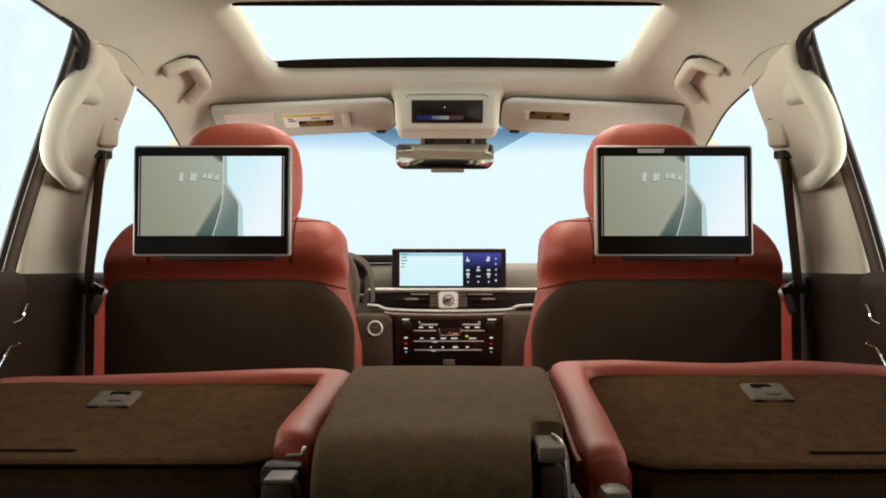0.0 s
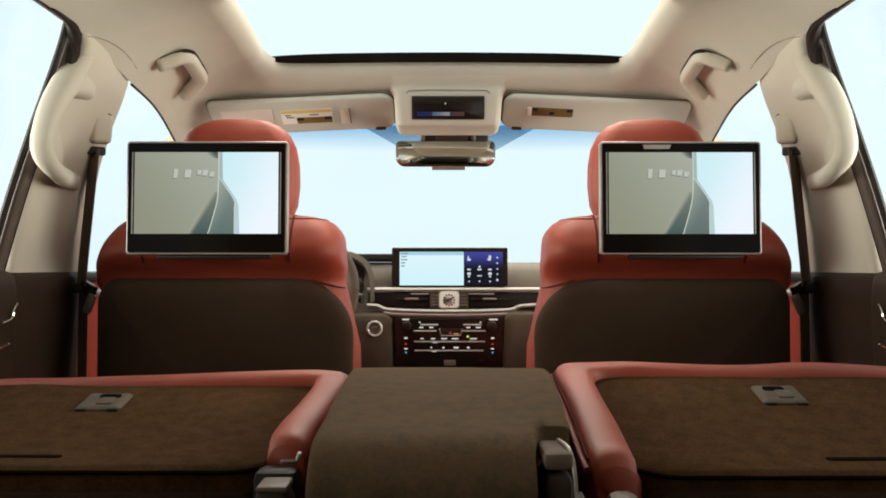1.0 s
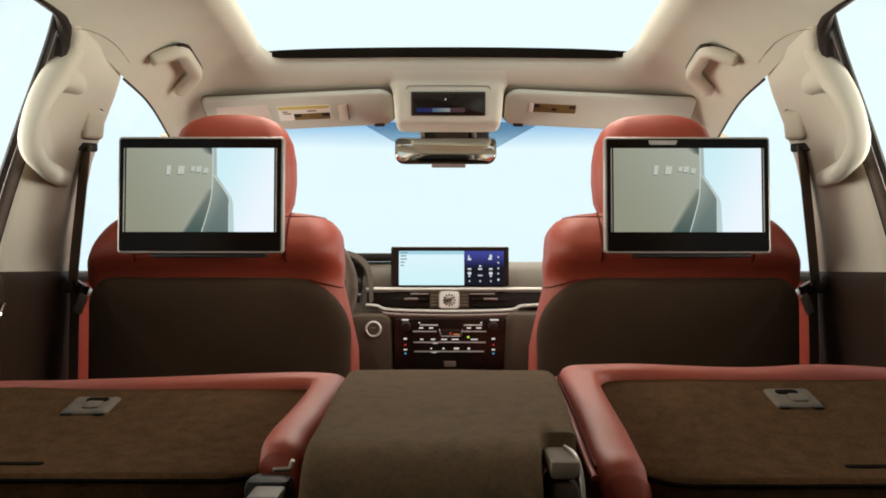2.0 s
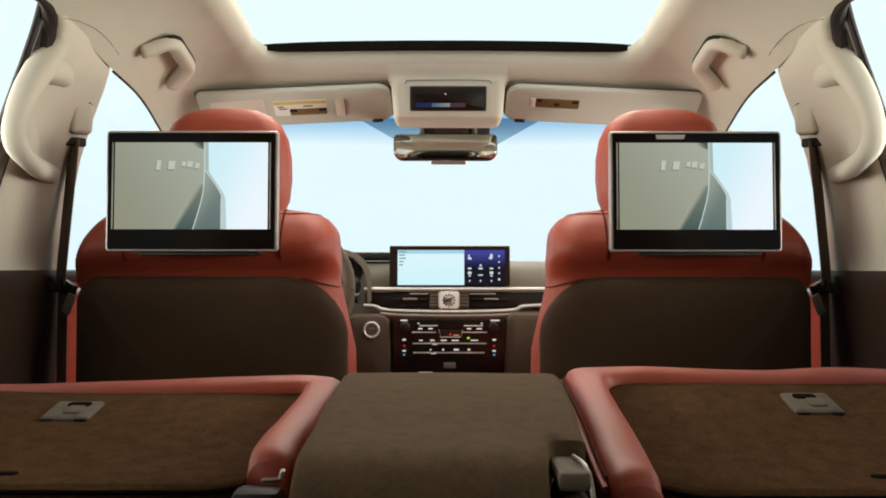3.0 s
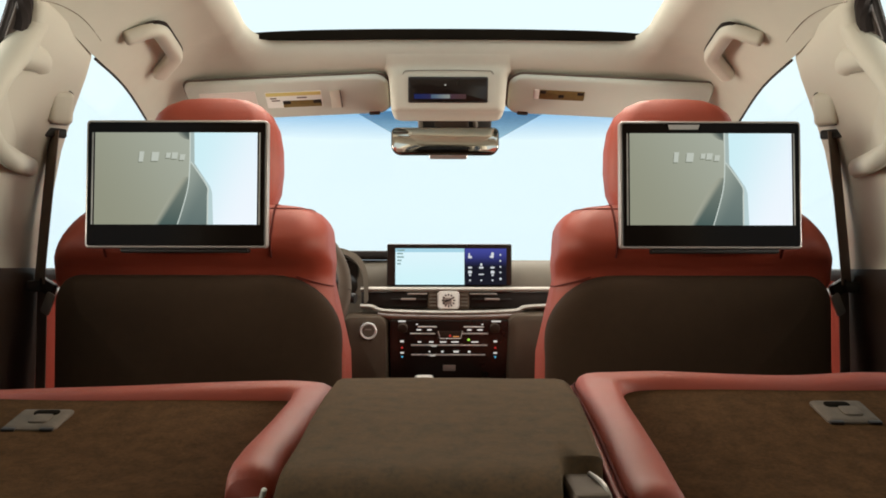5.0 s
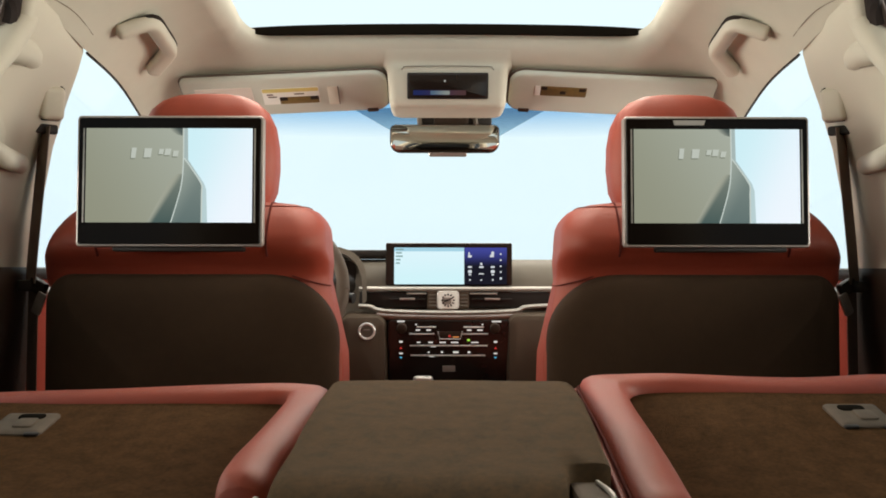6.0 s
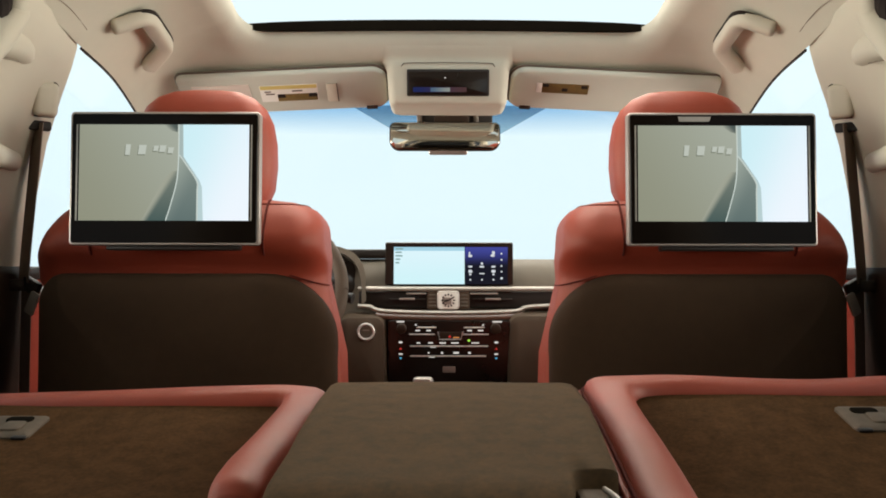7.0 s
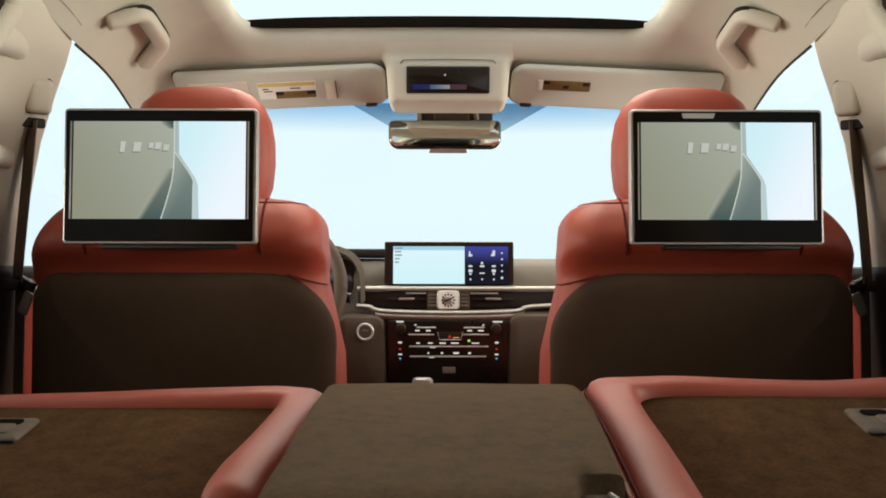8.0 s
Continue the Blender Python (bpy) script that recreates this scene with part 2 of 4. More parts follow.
# headliner: height along the middle, and the edge over the side windows (y, x, z)
MID = [(-0.8, 1.13), (0.6, 1.165), (1.5, 1.172), (1.65, 1.166), (1.75, 1.157), (1.85, 1.142), (1.90, 1.130), (1.94, 1.113), (1.97, 1.094), (2.0, 1.079), (2.03, 1.068), (2.06, 1.060), (2.1, 1.051), (2.2, 1.035)]
EDGE = [tuple(p) for p in smooth_path([(-0.8, 0.60, 1.06), (1.0, 0.62, 1.085), (1.4, 0.615, 1.08), (1.6, 0.60, 1.035), (1.8, 0.612, 1.018), (2.05, 0.65, 0.985), (2.2, 0.665, 0.95)], 8)]


def roof_z(x, y):
    (zc,), (xe, ze) = lerp_rows(MID, y), lerp_rows(EDGE, y)
    u = min(1.0, abs(x) / xe)
    s = max(0.0, (u - 0.62) / 0.38)
    power = 2.1 + 1.6 * min(1.0, max(0.0, (y - 1.84) / 0.10))
    return zc - (zc - ze) * s ** power - 0.006 * min(1.0, (x / 0.415) ** 2) * (1 - min(1.0, s))


HOLE_X, HOLE_Y0, HOLE_Y1 = 0.415, 1.545, 1.94


def headliner():
    n = 14
    hc, hh = (HOLE_Y0 + HOLE_Y1) / 2, (HOLE_Y1 - HOLE_Y0) / 2
    inner = [(x + 0.008, y + hc) for x, y in rr(HOLE_X, hh, 0.055, n, 40)]
    outer = [(x, y) for x, y in rr(1.0, 1.45, 0.03, n, 40)]
    outer = [(x * lerp_rows(EDGE, y + 0.68)[0], y + 0.68) for x, y in outer]
    lip, cx = 0.03, 0.008

    def widened(d):
        return [Vector((cx + (x - cx) * (1 + d / HOLE_X), hc + (y - hc) * (1 + d / hh), 0)) for x, y in inner]
    rings = []
    steps = 26
    for i in range(steps):
        k = (1 - i / steps) ** 1.5
        rings.append([Vector((a.x + (b[0] - a.x) * k, a.y + (b[1] - a.y) * k, 0)) for a, b in zip(widened(lip), outer)])
        for p in rings[-1]:
            p.z = roof_z(p.x, p.y)
    # the rounded lip of the roof opening
    for j in range(9):
        a = radians(90 * j / 8)
        ring = widened(lip * (1 - math.sin(a)))
        for q in ring:
            q.z = roof_z(q.x, q.y) + lip * (1 - math.cos(a))
        rings.append(ring)
    top = [Vector((p.x, p.y, p.z + 0.012)) for p in rings[-1]]
    rings.append(top)
    rings.append([Vector((b[0] * 1.04, b[1], 1.215 - 0.05 * abs(b[0]))) for b in outer])
    return loft(rings, closed=True)


ceiling = setting("ceiling", headliner(), LINER, "beige cloth headliner with a rounded sunroof opening", "headliner", angle=60)

sun = thing("sunroof", (0.008, 1.77, 1.17), "black framed sunroof standing open in the beige headliner", "sunroof", kind="structure")
front = []
for i in range(25):
    x = -0.410 + 0.82 * i / 24
    drop, thin = 0.006 * (x / 0.415) ** 2, 0.010 - 0.004 * (abs(x) / 0.41) ** 6
    front.append([Vector((0.008 + x, 1.934 + a, 1.158 - drop + b)) for a, b in ((-0.005, -thin), (0.005, -thin), (0.005, thin), (-0.005, thin))])
part("front_seal", loft(front), VOID, sun)
part("rear_seal", slab(0.410, 0.005, 0.018, 0.004, 0.003, pose(0.008, 1.574, 1.186)), VOID, sun)

for side in (-1, 1):
    # body side below the windows, with the rear quarter, and posts
    lower = setting("wall_side", box(min(side * 0.80, side * 0.86), max(side * 0.80, side * 0.86), -0.75, 3.0, -0.75, 0.62), FRAME, "brown painted car body side below the windows", "car body")
    rail = [(-0.75, 0.645, 1.12), (1.0, 0.66, 1.145), (1.4, 0.655, 1.14), (1.6, 0.65, 1.128), (1.8, 0.668, 1.118), (2.02, 0.69, 1.115)]
    setting("trim_roof_rail", tube(smooth_path([(side * x, y, z) for y, x, z in rail], 8), 0.032, 12), RUBBER, "dark roof rail over the side windows", "roof rail")
    # front pillar cover
    setting("trim_front_pillar", tube(smooth_path([(side * 0.672, 2.10, 0.99), (side * 0.69, 2.25, 0.945), (side * 0.71, 2.45, 0.865), (side * 0.74, 2.80, 0.70)], 6), [0.02] * 6 + [0.034] * 13, 12, flat=0.8), TAN, "beige windscreen pillar cover", "pillar trim")
    for nm, ya, yb in (("trim_front_window_seal", 1.635, 2.10), ("trim_rear_window_seal", -0.7, 1.40)):
        pts = []
        for i in range(24):
            y = ya + (yb - ya) * i / 23
            xe, ze = lerp_rows(EDGE, y)
            pts.append((side * (xe + 0.002), y, ze - 0.001))
        setting(nm, tube(pts, 0.0026, 6), RUBBER, "thin dark rubber seal along the roof edge", "window seal")
    # rear quarter pillar and tail post
    setting("trim_rear_pillar", loft([ring_at(z, side * x, 0.26, 0.05, 0.08, 0.03) for z, x in ((0.0, 0.79), (0.6, 0.77), (0.85, 0.72), (1.07, 0.64))]), TAN, "beige rear door pillar cover", "pillar trim")
    setting("trim_tail_pillar", loft([ring_at(z, side * x, -0.68, 0.06, 0.07, 0.03) for z, x in ((0.0, 0.79), (0.6, 0.77), (0.85, 0.72), (1.05, 0.63))]), TAN, "beige tailgate pillar cover", "pillar trim")

    # middle pillar: upper cover in beige, lower in dark brown (z, inner x, rear y, front y)
    MIDP = [(0.655, 0.735, 1.462, 1.735), (0.74, 0.724, 1.462, 1.735), (0.80, 0.712, 1.462, 1.73), (0.88, 0.69, 1.46, 1.715), (0.955, 0.655, 1.456, 1.69), (1.0, 0.624, 1.45, 1.66), (1.03, 0.606, 1.446, 1.64), (1.06, 0.600, 1.442, 1.625), (1.09, 0.612, 1.44, 1.61)]
    pil = thing("middle_pillar", (side * 0.74, 1.58, 0), "beige middle pillar cover over a dark lower trim", "pillar trim", kind="structure")
    rows = [ring_at(z, side * (x + 0.016), (a + b) / 2, 0.016, (b - a) / 2, 0.014, 8) for z, x, a, b in MIDP]
    part("upper_cover", loft(rows), TAN, pil)
    low = [(0.0, 0.745, 1.42, 1.75), (0.40, 0.745, 1.425, 1.745), (0.62, 0.733, 1.43, 1.742), (0.655, 0.729, 1.435, 1.741), (0.668, 0.733, 1.44, 1.738)]
    part("lower_cover", loft([ring_at(z, side * (x + 0.045), (a + b) / 2, 0.046, (b - a) / 2, 0.03, 8) for z, x, a, b in low]), DARK, pil, "dark brown lower pillar trim")

    part("upper_seam", tube(smooth_path([(side * x, y, z) for x, y, z in ((0.606, 1.446, 1.0700), (0.599, 1.479, 1.0757), (0.590, 1.507, 1.0750), (0.583, 1.539, 1.0707), (0.581, 1.575, 1.0626), (0.583, 1.612, 1.0545))], 4), 0.0008, 6), SEAM, pil, "fine seam against the headliner")
    # door seal and frame behind the pillar
    fr = thing("rear_door_frame", (side * 0.78, 1.42, 0.62), "dark brown front upright of the rear door window frame", "door frame", kind="structure")
    line = [(0.60, 0.765), (0.68, 0.745), (0.80, 0.711), (0.92, 0.672), (1.0, 0.644), (1.05, 0.628), (1.09, 0.618)]
    part("seal", tube(smooth_path([(side * (x + 0.003), 1.446, z) for z, x in line[:-2]] + [(side * 0.628, 1.443, 1.03), (side * 0.621, 1.436, 1.056)], 5), 0.0075, 10), RUBBER, fr)
    part("upright", tube(smooth_path([(side * (x + 0.002), 1.434, z) for z, x in line], 5), 0.010, 10), FRAME, fr, "brown painted window upright")
    part("glass_run", tube(smooth_path([(side * (x + 0.010), 1.418, z) for z, x in line], 5), 0.006, 8), BLACK, fr)

    part("corner", tube(smooth_path([(side * 0.632, 1.436, 1.02), (side * 0.624, 1.433, 1.052), (side * 0.618, 1.418, 1.072), (side * 0.6165, 1.39, 1.081), (side * 0.6165, 1.34, 1.083)], 5), [0.012] * 10 + [0.011, 0.010, 0.009, 0.008, 0.007] + [0.006, 0.005, 0.0045, 0.004, 0.0035, 0.003], 8), RUBBER, fr, "rounded dark corner of the seal")
    # rear door
    door = thing("door_rear", (side * 0.78, 0.85, 0), "dark brown rear door panel with chrome trim loops", "car door", kind="structure")
    s = side
    drows = [(0.05, 0.74), (0.30, 0.725), (0.50, 0.706), (0.60, 0.702), (0.645, 0.703), (0.662, 0.707), (0.670, 0.716), (0.673, 0.73)]
    part("panel", loft([ring_at(z, s * (x + 0.80) / 2, 0.88, (0.80 - x) / 2, 0.54, 0.018, 6) for z, x in drows]), DARK, door)
    part("armrest", box(min(s * 0.66, s * 0.74), max(s * 0.66, s * 0.74), 0.5, 1.2, 0.36, 0.43, 0.02), RED, door, "red leather armrest")
    dy = -0.025 if s > 0 else 0.0
    part("door_pull", tube(smooth_path([(s * 0.703, dy + 1.412, 0.614), (s * 0.697, dy + 1.398, 0.617), (s * 0.695, dy + 1.385, 0.606), (s * 0.697, dy + 1.38, 0.594), (s * 0.704, dy + 1.368, 0.588)], 6), 0.0023, 8), CHROME, door, "thin curved chrome door handle")
    part("trim_loop", tube(smooth_path([(s * 0.706, 1.392, 0.551), (s * 0.699, 1.375, 0.554), (s * 0.697, 1.345, 0.550), (s * 0.699, 1.325, 0.532), (s * 0.706, 1.31, 0.505)], 6), 0.0023, 8), CHROME, door, "thin curved chrome trim loop")
    # front door
    fd = thing("door_front", (side * 0.78, 2.2, 0), "front door panel with red leather and a silver strip", "car door", kind="structure")
    # uses the darkened red, since the side lamp overlights this panel
    part("panel", box(min(s * 0.755, s * 0.81), max(s * 0.755, s * 0.81), 1.75, 2.9, 0.05, 0.655, 0.02), RED_SHADED, fd)
    part("sill", box(min(s * 0.742, s * 0.80), max(s * 0.742, s * 0.80), 1.75, 2.9, 0.645, 0.668, 0.009), BLACK, fd, "black window sill")
    part("strip", box(min(s * 0.742, s * 0.77), max(s * 0.742, s * 0.77), 1.78, 2.6, 0.615, 0.632, 0.006), SILVER, fd, "satin silver strip")
    # side glass
    for nm, y0, y1 in (("window_rear_quarter", -0.6, 0.2), ("window_rear_door", 0.32, 1.42), ("window_front_door", 1.74, 2.65)):
        bm = bmesh.new()
        top = [lerp_rows([(r[0], r[1], r[2]) for r in rail], y) for y in (y0, y1)]
        c = [bm.verts.new((s * 0.812, y0, 0.60)), bm.verts.new((s * 0.812, y1, 0.60)), bm.verts.new((s * (top[1][0] + 0.01), y1, top[1][1])), bm.verts.new((s * (top[0][0] + 0.01), y0, top[0][1]))]
        f = bm.faces.new(c)
        bmesh.ops.solidify(bm, geom=[f], thickness=0.004)
        dark = nm == "window_rear_quarter"
        setting(nm, bm, PRIVACY if dark else GLASS, "dark privacy glass rear side window" if dark else "clear car side window glass", "car window", smooth=False)

# out of view: closes the rear and limits the light from there
tg = thing("tailgate", (0, -0.78, 0), "unseen dark tailgate with a wide rear window, closing the cabin", "tailgate", kind="structure")
part("panel", box(-0.80, 0.80, -0.80, -0.74, -0.75, 0.64, 0.02), DARK, tg)
part("upper_frame", box(-0.70, 0.70, -0.80, -0.74, 1.03, 1.16, 0.02), TAN, tg)
part("rear_window", box(-0.72, 0.72, -0.772, -0.768, 0.63, 1.04, 0.001), DIMMED_GLASS, tg, "glass darkened to hold back light from behind")

# windscreen
bm = bmesh.new()
grid = []
for j in range(9):
    v = j / 8
    row = []
    for i in range(17):
        u = i / 8 - 1
        hw = 0.645 + 0.085 * v
        row.append(bm.verts.new((u * hw, 2.145 + 0.75 * v + 0.10 * (1 - u * u) * (0.3 + v), 1.055 - 0.375 * v - 0.02 * v * (1 - v) - 0.03 * u * u * (1 - v))))
    grid.append(row)
for a, b in zip(grid, grid[1:]):
    for i in range(16):
        bm.faces.new((a[i], a[i + 1], b[i + 1], b[i]))
setting("windscreen", bm, SHADE_GLASS, "clear windscreen with a blue shade band along its top", "windscreen")
setting("wall_bulkhead", box(-0.80, 0.80, 2.95, 3.0, -0.75, 0.66), DARK, "dark bulkhead closing the footwell", "bulkhead")
setting("cowl", box(-0.80, 0.80, 2.85, 3.05, 0.60, 0.655), BLACK, "black cowl below the windscreen", "car body")

# ---- front seats ----


def front_seat(s):
    c = s * 0.41
    seat = thing("front_seat", (c, 1.75, 0.0), "red leather front seat with a dark brown back panel", "car seat", "front seats")
    # z, half width, back y, front y, corner
    rows = [(0.22, 0.225, 1.60, 1.84, 0.05), (0.40, 0.232, 1.595, 1.80, 0.05), (0.52, 0.232, 1.59, 1.77, 0.05), (0.60, 0.227, 1.59, 1.75, 0.055), (0.645, 0.238, 1.598, 1.735, 0.055), (0.662, 0.238, 1.592, 1.735, 0.055), (0.676, 0.236, 1.576, 1.732, 0.055), (0.686, 0.233, 1.563, 1.732, 0.055),
            (0.697, 0.228, 1.555, 1.735, 0.05), (0.71, 0.225, 1.553, 1.735, 0.05), (0.722, 0.2225, 1.557, 1.73, 0.05), (0.734, 0.219, 1.564, 1.728, 0.05), (0.745, 0.213, 1.570, 1.725, 0.05), (0.754, 0.206, 1.577, 1.72, 0.048), (0.762, 0.198, 1.585, 1.714, 0.045), (0.768, 0.186, 1.592, 1.708, 0.04), (0.773, 0.168, 1.602, 1.70, 0.034), (0.776, 0.145, 1.614, 1.693, 0.03)]
    part("backrest", loft([ring_at(z, c + s * lerp_rows([(0.2, -0.012), (0.59, -0.010), (0.62, 0.020), (0.66, 0.019), (0.70, 0.009), (0.74, 0.002), (0.8, 0.002)], z)[0], (a + b) / 2, hw, (b - a) / 2, r, 10) for z, hw, a, b, r in rows]), RED, seat)
    def bend(p):
        return Vector((p.x, p.y, p.z - 0.052 * min(1.0, abs(p.x) / 0.238) ** 3.0))
    corner = (0.050, 0.11, 0.03, 0.03) if s > 0 else (0.11, 0.050, 0.03, 0.03)
    steps = [(0.0, -0.03), (0.0, -0.008), (0.001, -0.001), (0.004, 0.006), (0.009, 0.011), (0.016, 0.0145), (0.03, 0.017), (0.06, 0.018), (0.10, 0.018), (0.15, 0.018), (0.2, 0.018)]
    part("back_panel", plate(0.238, 0.215, corner, steps, facing(c, 1.545, 0.442), 12, bend), FELT, seat, "dark brown fabric back panel with rounded corners", angle=70)
    part("cushion", slab(0.245, 0.26, 0.16, 0.06, 0.05, pose(c, 1.98, 0.30, 4)), RED, seat)
    part("base", box(c - 0.2, c + 0.2, 1.72, 2.18, 0.0, 0.22, 0.02), BLACK, seat, "black seat base")
    # headrest
    hr = []
    for z, hw, hy in ((0.770, 0.085, 0.03), (0.778, 0.105, 0.045), (0.80, 0.114, 0.053), (0.84, 0.118, 0.057), (0.88, 0.117, 0.057), (0.915, 0.111, 0.053), (0.94, 0.099, 0.046), (0.955, 0.083, 0.037), (0.965, 0.06, 0.026), (0.970, 0.032, 0.012)):
        hr.append(ring_at(z, c + s * -0.004, 1.69, hw, hy, min(hw, hy) * 0.75, 8))
    head = part("headrest", loft(hr), RED, seat)
    for dx in (-0.05, 0.05):
        part("headrest_post", tube([(c + dx, 1.68, 0.70), (c + dx, 1.68, 0.79)], 0.007, 8), CHROME, seat)
    # stitched seams over the shoulder
    for x in (-0.135, 0.135):
        x += s * 0.006
        pts = [(c + x, 1.695, 0.7755), (c + x, 1.610, 0.7752), (c + x, 1.5915, 0.768), (c + x, 1.5795, 0.758), (c + x, 1.5695, 0.745), (c + x, 1.5605, 0.728), (c + x, 1.5525, 0.71), (c + x, 1.5545, 0.697), (c + x, 1.5625, 0.686)]
        part("stitched_seam", tube(smooth_path(pts, 3), 0.0018, 6), RED_SEAM, seat)
    for z, hw, a, b, r in rows:
        if z in (0.768, 0.662):
            off = s * lerp_rows([(0.2, -0.012), (0.59, -0.010), (0.62, 0.020), (0.66, 0.019), (0.70, 0.009), (0.74, 0.002), (0.8, 0.002)], z)[0]
            ring = ring_at(z, c + off, (a + b) / 2, hw + 0.0002, (b - a) / 2 + 0.0002, r, 10)
            if z < 0.7:
                ring = [p - Vector((0, 0, 0.010 + 0.3 * (-s * (p.x - c - off) - 0.190))) for p in ring if -s * (p.x - c - off) > 0.180]
            else:
                ring = ring + [ring[0]]
            part("edge_seam", tube(ring, 0.0012, 6), RED_SEAM, seat)
    return seat


for s in (-1, 1):
    front_seat(s)

# ---- screens behind the headrests ----
def lit_slope(name, a, b, slope, lo, hi, fade, strength=0.8):
    """A lit picture area that runs from a to b across a slanting edge, and back towards a higher up."""
    m = glow(name, a, strength)
    n, l = m.node_tree.nodes, m.node_tree.links
    tc, sep = n.new("ShaderNodeTexCoord"), n.new("ShaderNodeSeparateXYZ")
    l.new(tc.outputs["Generated"], sep.inputs[0])
    lean = n.new("ShaderNodeMath")
    lean.operation = "MULTIPLY_ADD"
    lean.inputs[1].default_value = -slope
    l.new(sep.outputs["Z"], lean.inputs[0])
    l.new(sep.outputs["X"], lean.inputs[2])
    across = n.new("ShaderNodeMapRange")
    across.interpolation_type = "SMOOTHSTEP"
    across.inputs["From Min"].default_value, across.inputs["From Max"].default_value = lo, hi
    l.new(lean.outputs[0], across.inputs["Value"])
    upward = n.new("ShaderNodeMapRange")
    upward.inputs["To Min"].default_value, upward.inputs["To Max"].default_value = 1.0, fade
    l.new(sep.outputs["Z"], upward.inputs["Value"])
    both = n.new("ShaderNodeMath")
    both.operation = "MULTIPLY"
    l.new(across.outputs["Result"], both.inputs[0])
    l.new(upward.outputs["Result"], both.inputs[1])
    mix = n.new("ShaderNodeMix")
    mix.data_type = "RGBA"
    mix.inputs["A"].default_value, mix.inputs["B"].default_value = (*a, 1), (*b, 1)
    l.new(both.outputs[0], mix.inputs["Factor"])
    l.new(mix.outputs["Result"], n["Emission"].inputs["Color"])
    return m


GREY_GREEN = (0.435, 0.455, 0.365)
PIC_GREY = lit_slope("lit_grey_green_picture", (0.345, 0.355, 0.262), (0.50, 0.545, 0.465), -0.35, 0.0, 1.25, 1.0)
PIC_WHITE = lit_slope("lit_pale_blue_picture", (0.62, 0.86, 0.92), (0.86, 0.93, 1.0), 0.55, -0.45, 0.75, 0.8, 1.0)
PIC_DARK = lit_slope("lit_dark_teal_picture", GREY_GREEN, (0.085, 0.135, 0.125), 0.86, -0.03, 0.20, 0.60)
PIC_SPOT = lit_slope("lit_dark_spot_in_picture", (0.46, 0.49, 0.41), (0.10, 0.13, 0.12), -0.6, 0.3, 1.3, 1.0)
PIC_TEAL = lit_slope("lit_grey_teal_picture", (0.42, 0.48, 0.42), (0.15, 0.21, 0.20), 1.1, -1.0, 0.35, 0.6)
PIC_BAND = lit_slope("lit_pale_teal_band_in_picture", (0.47, 0.58, 0.56), (0.60, 0.78, 0.80), 0.0, 0.0, 1.0, 0.9)
PIC_LINE = glow("lit_pale_line_in_picture", (0.62, 0.70, 0.65), 0.9)
PIC_MARK = glow("lit_pale_mark_in_picture", (0.55, 0.59, 0.52), 0.9)
PIC_MARK_SHADE = glow("lit_dark_mark_in_picture", (0.24, 0.26, 0.20), 0.8)


def flat(pts, m, h=0.0):
    """A thin flat shape from points in its own plane."""
    bm = bmesh.new()
    a = [bm.verts.new(m @ Vector((x, y, h))) for x, y in pts]
    bm.faces.new(a)
    return bm


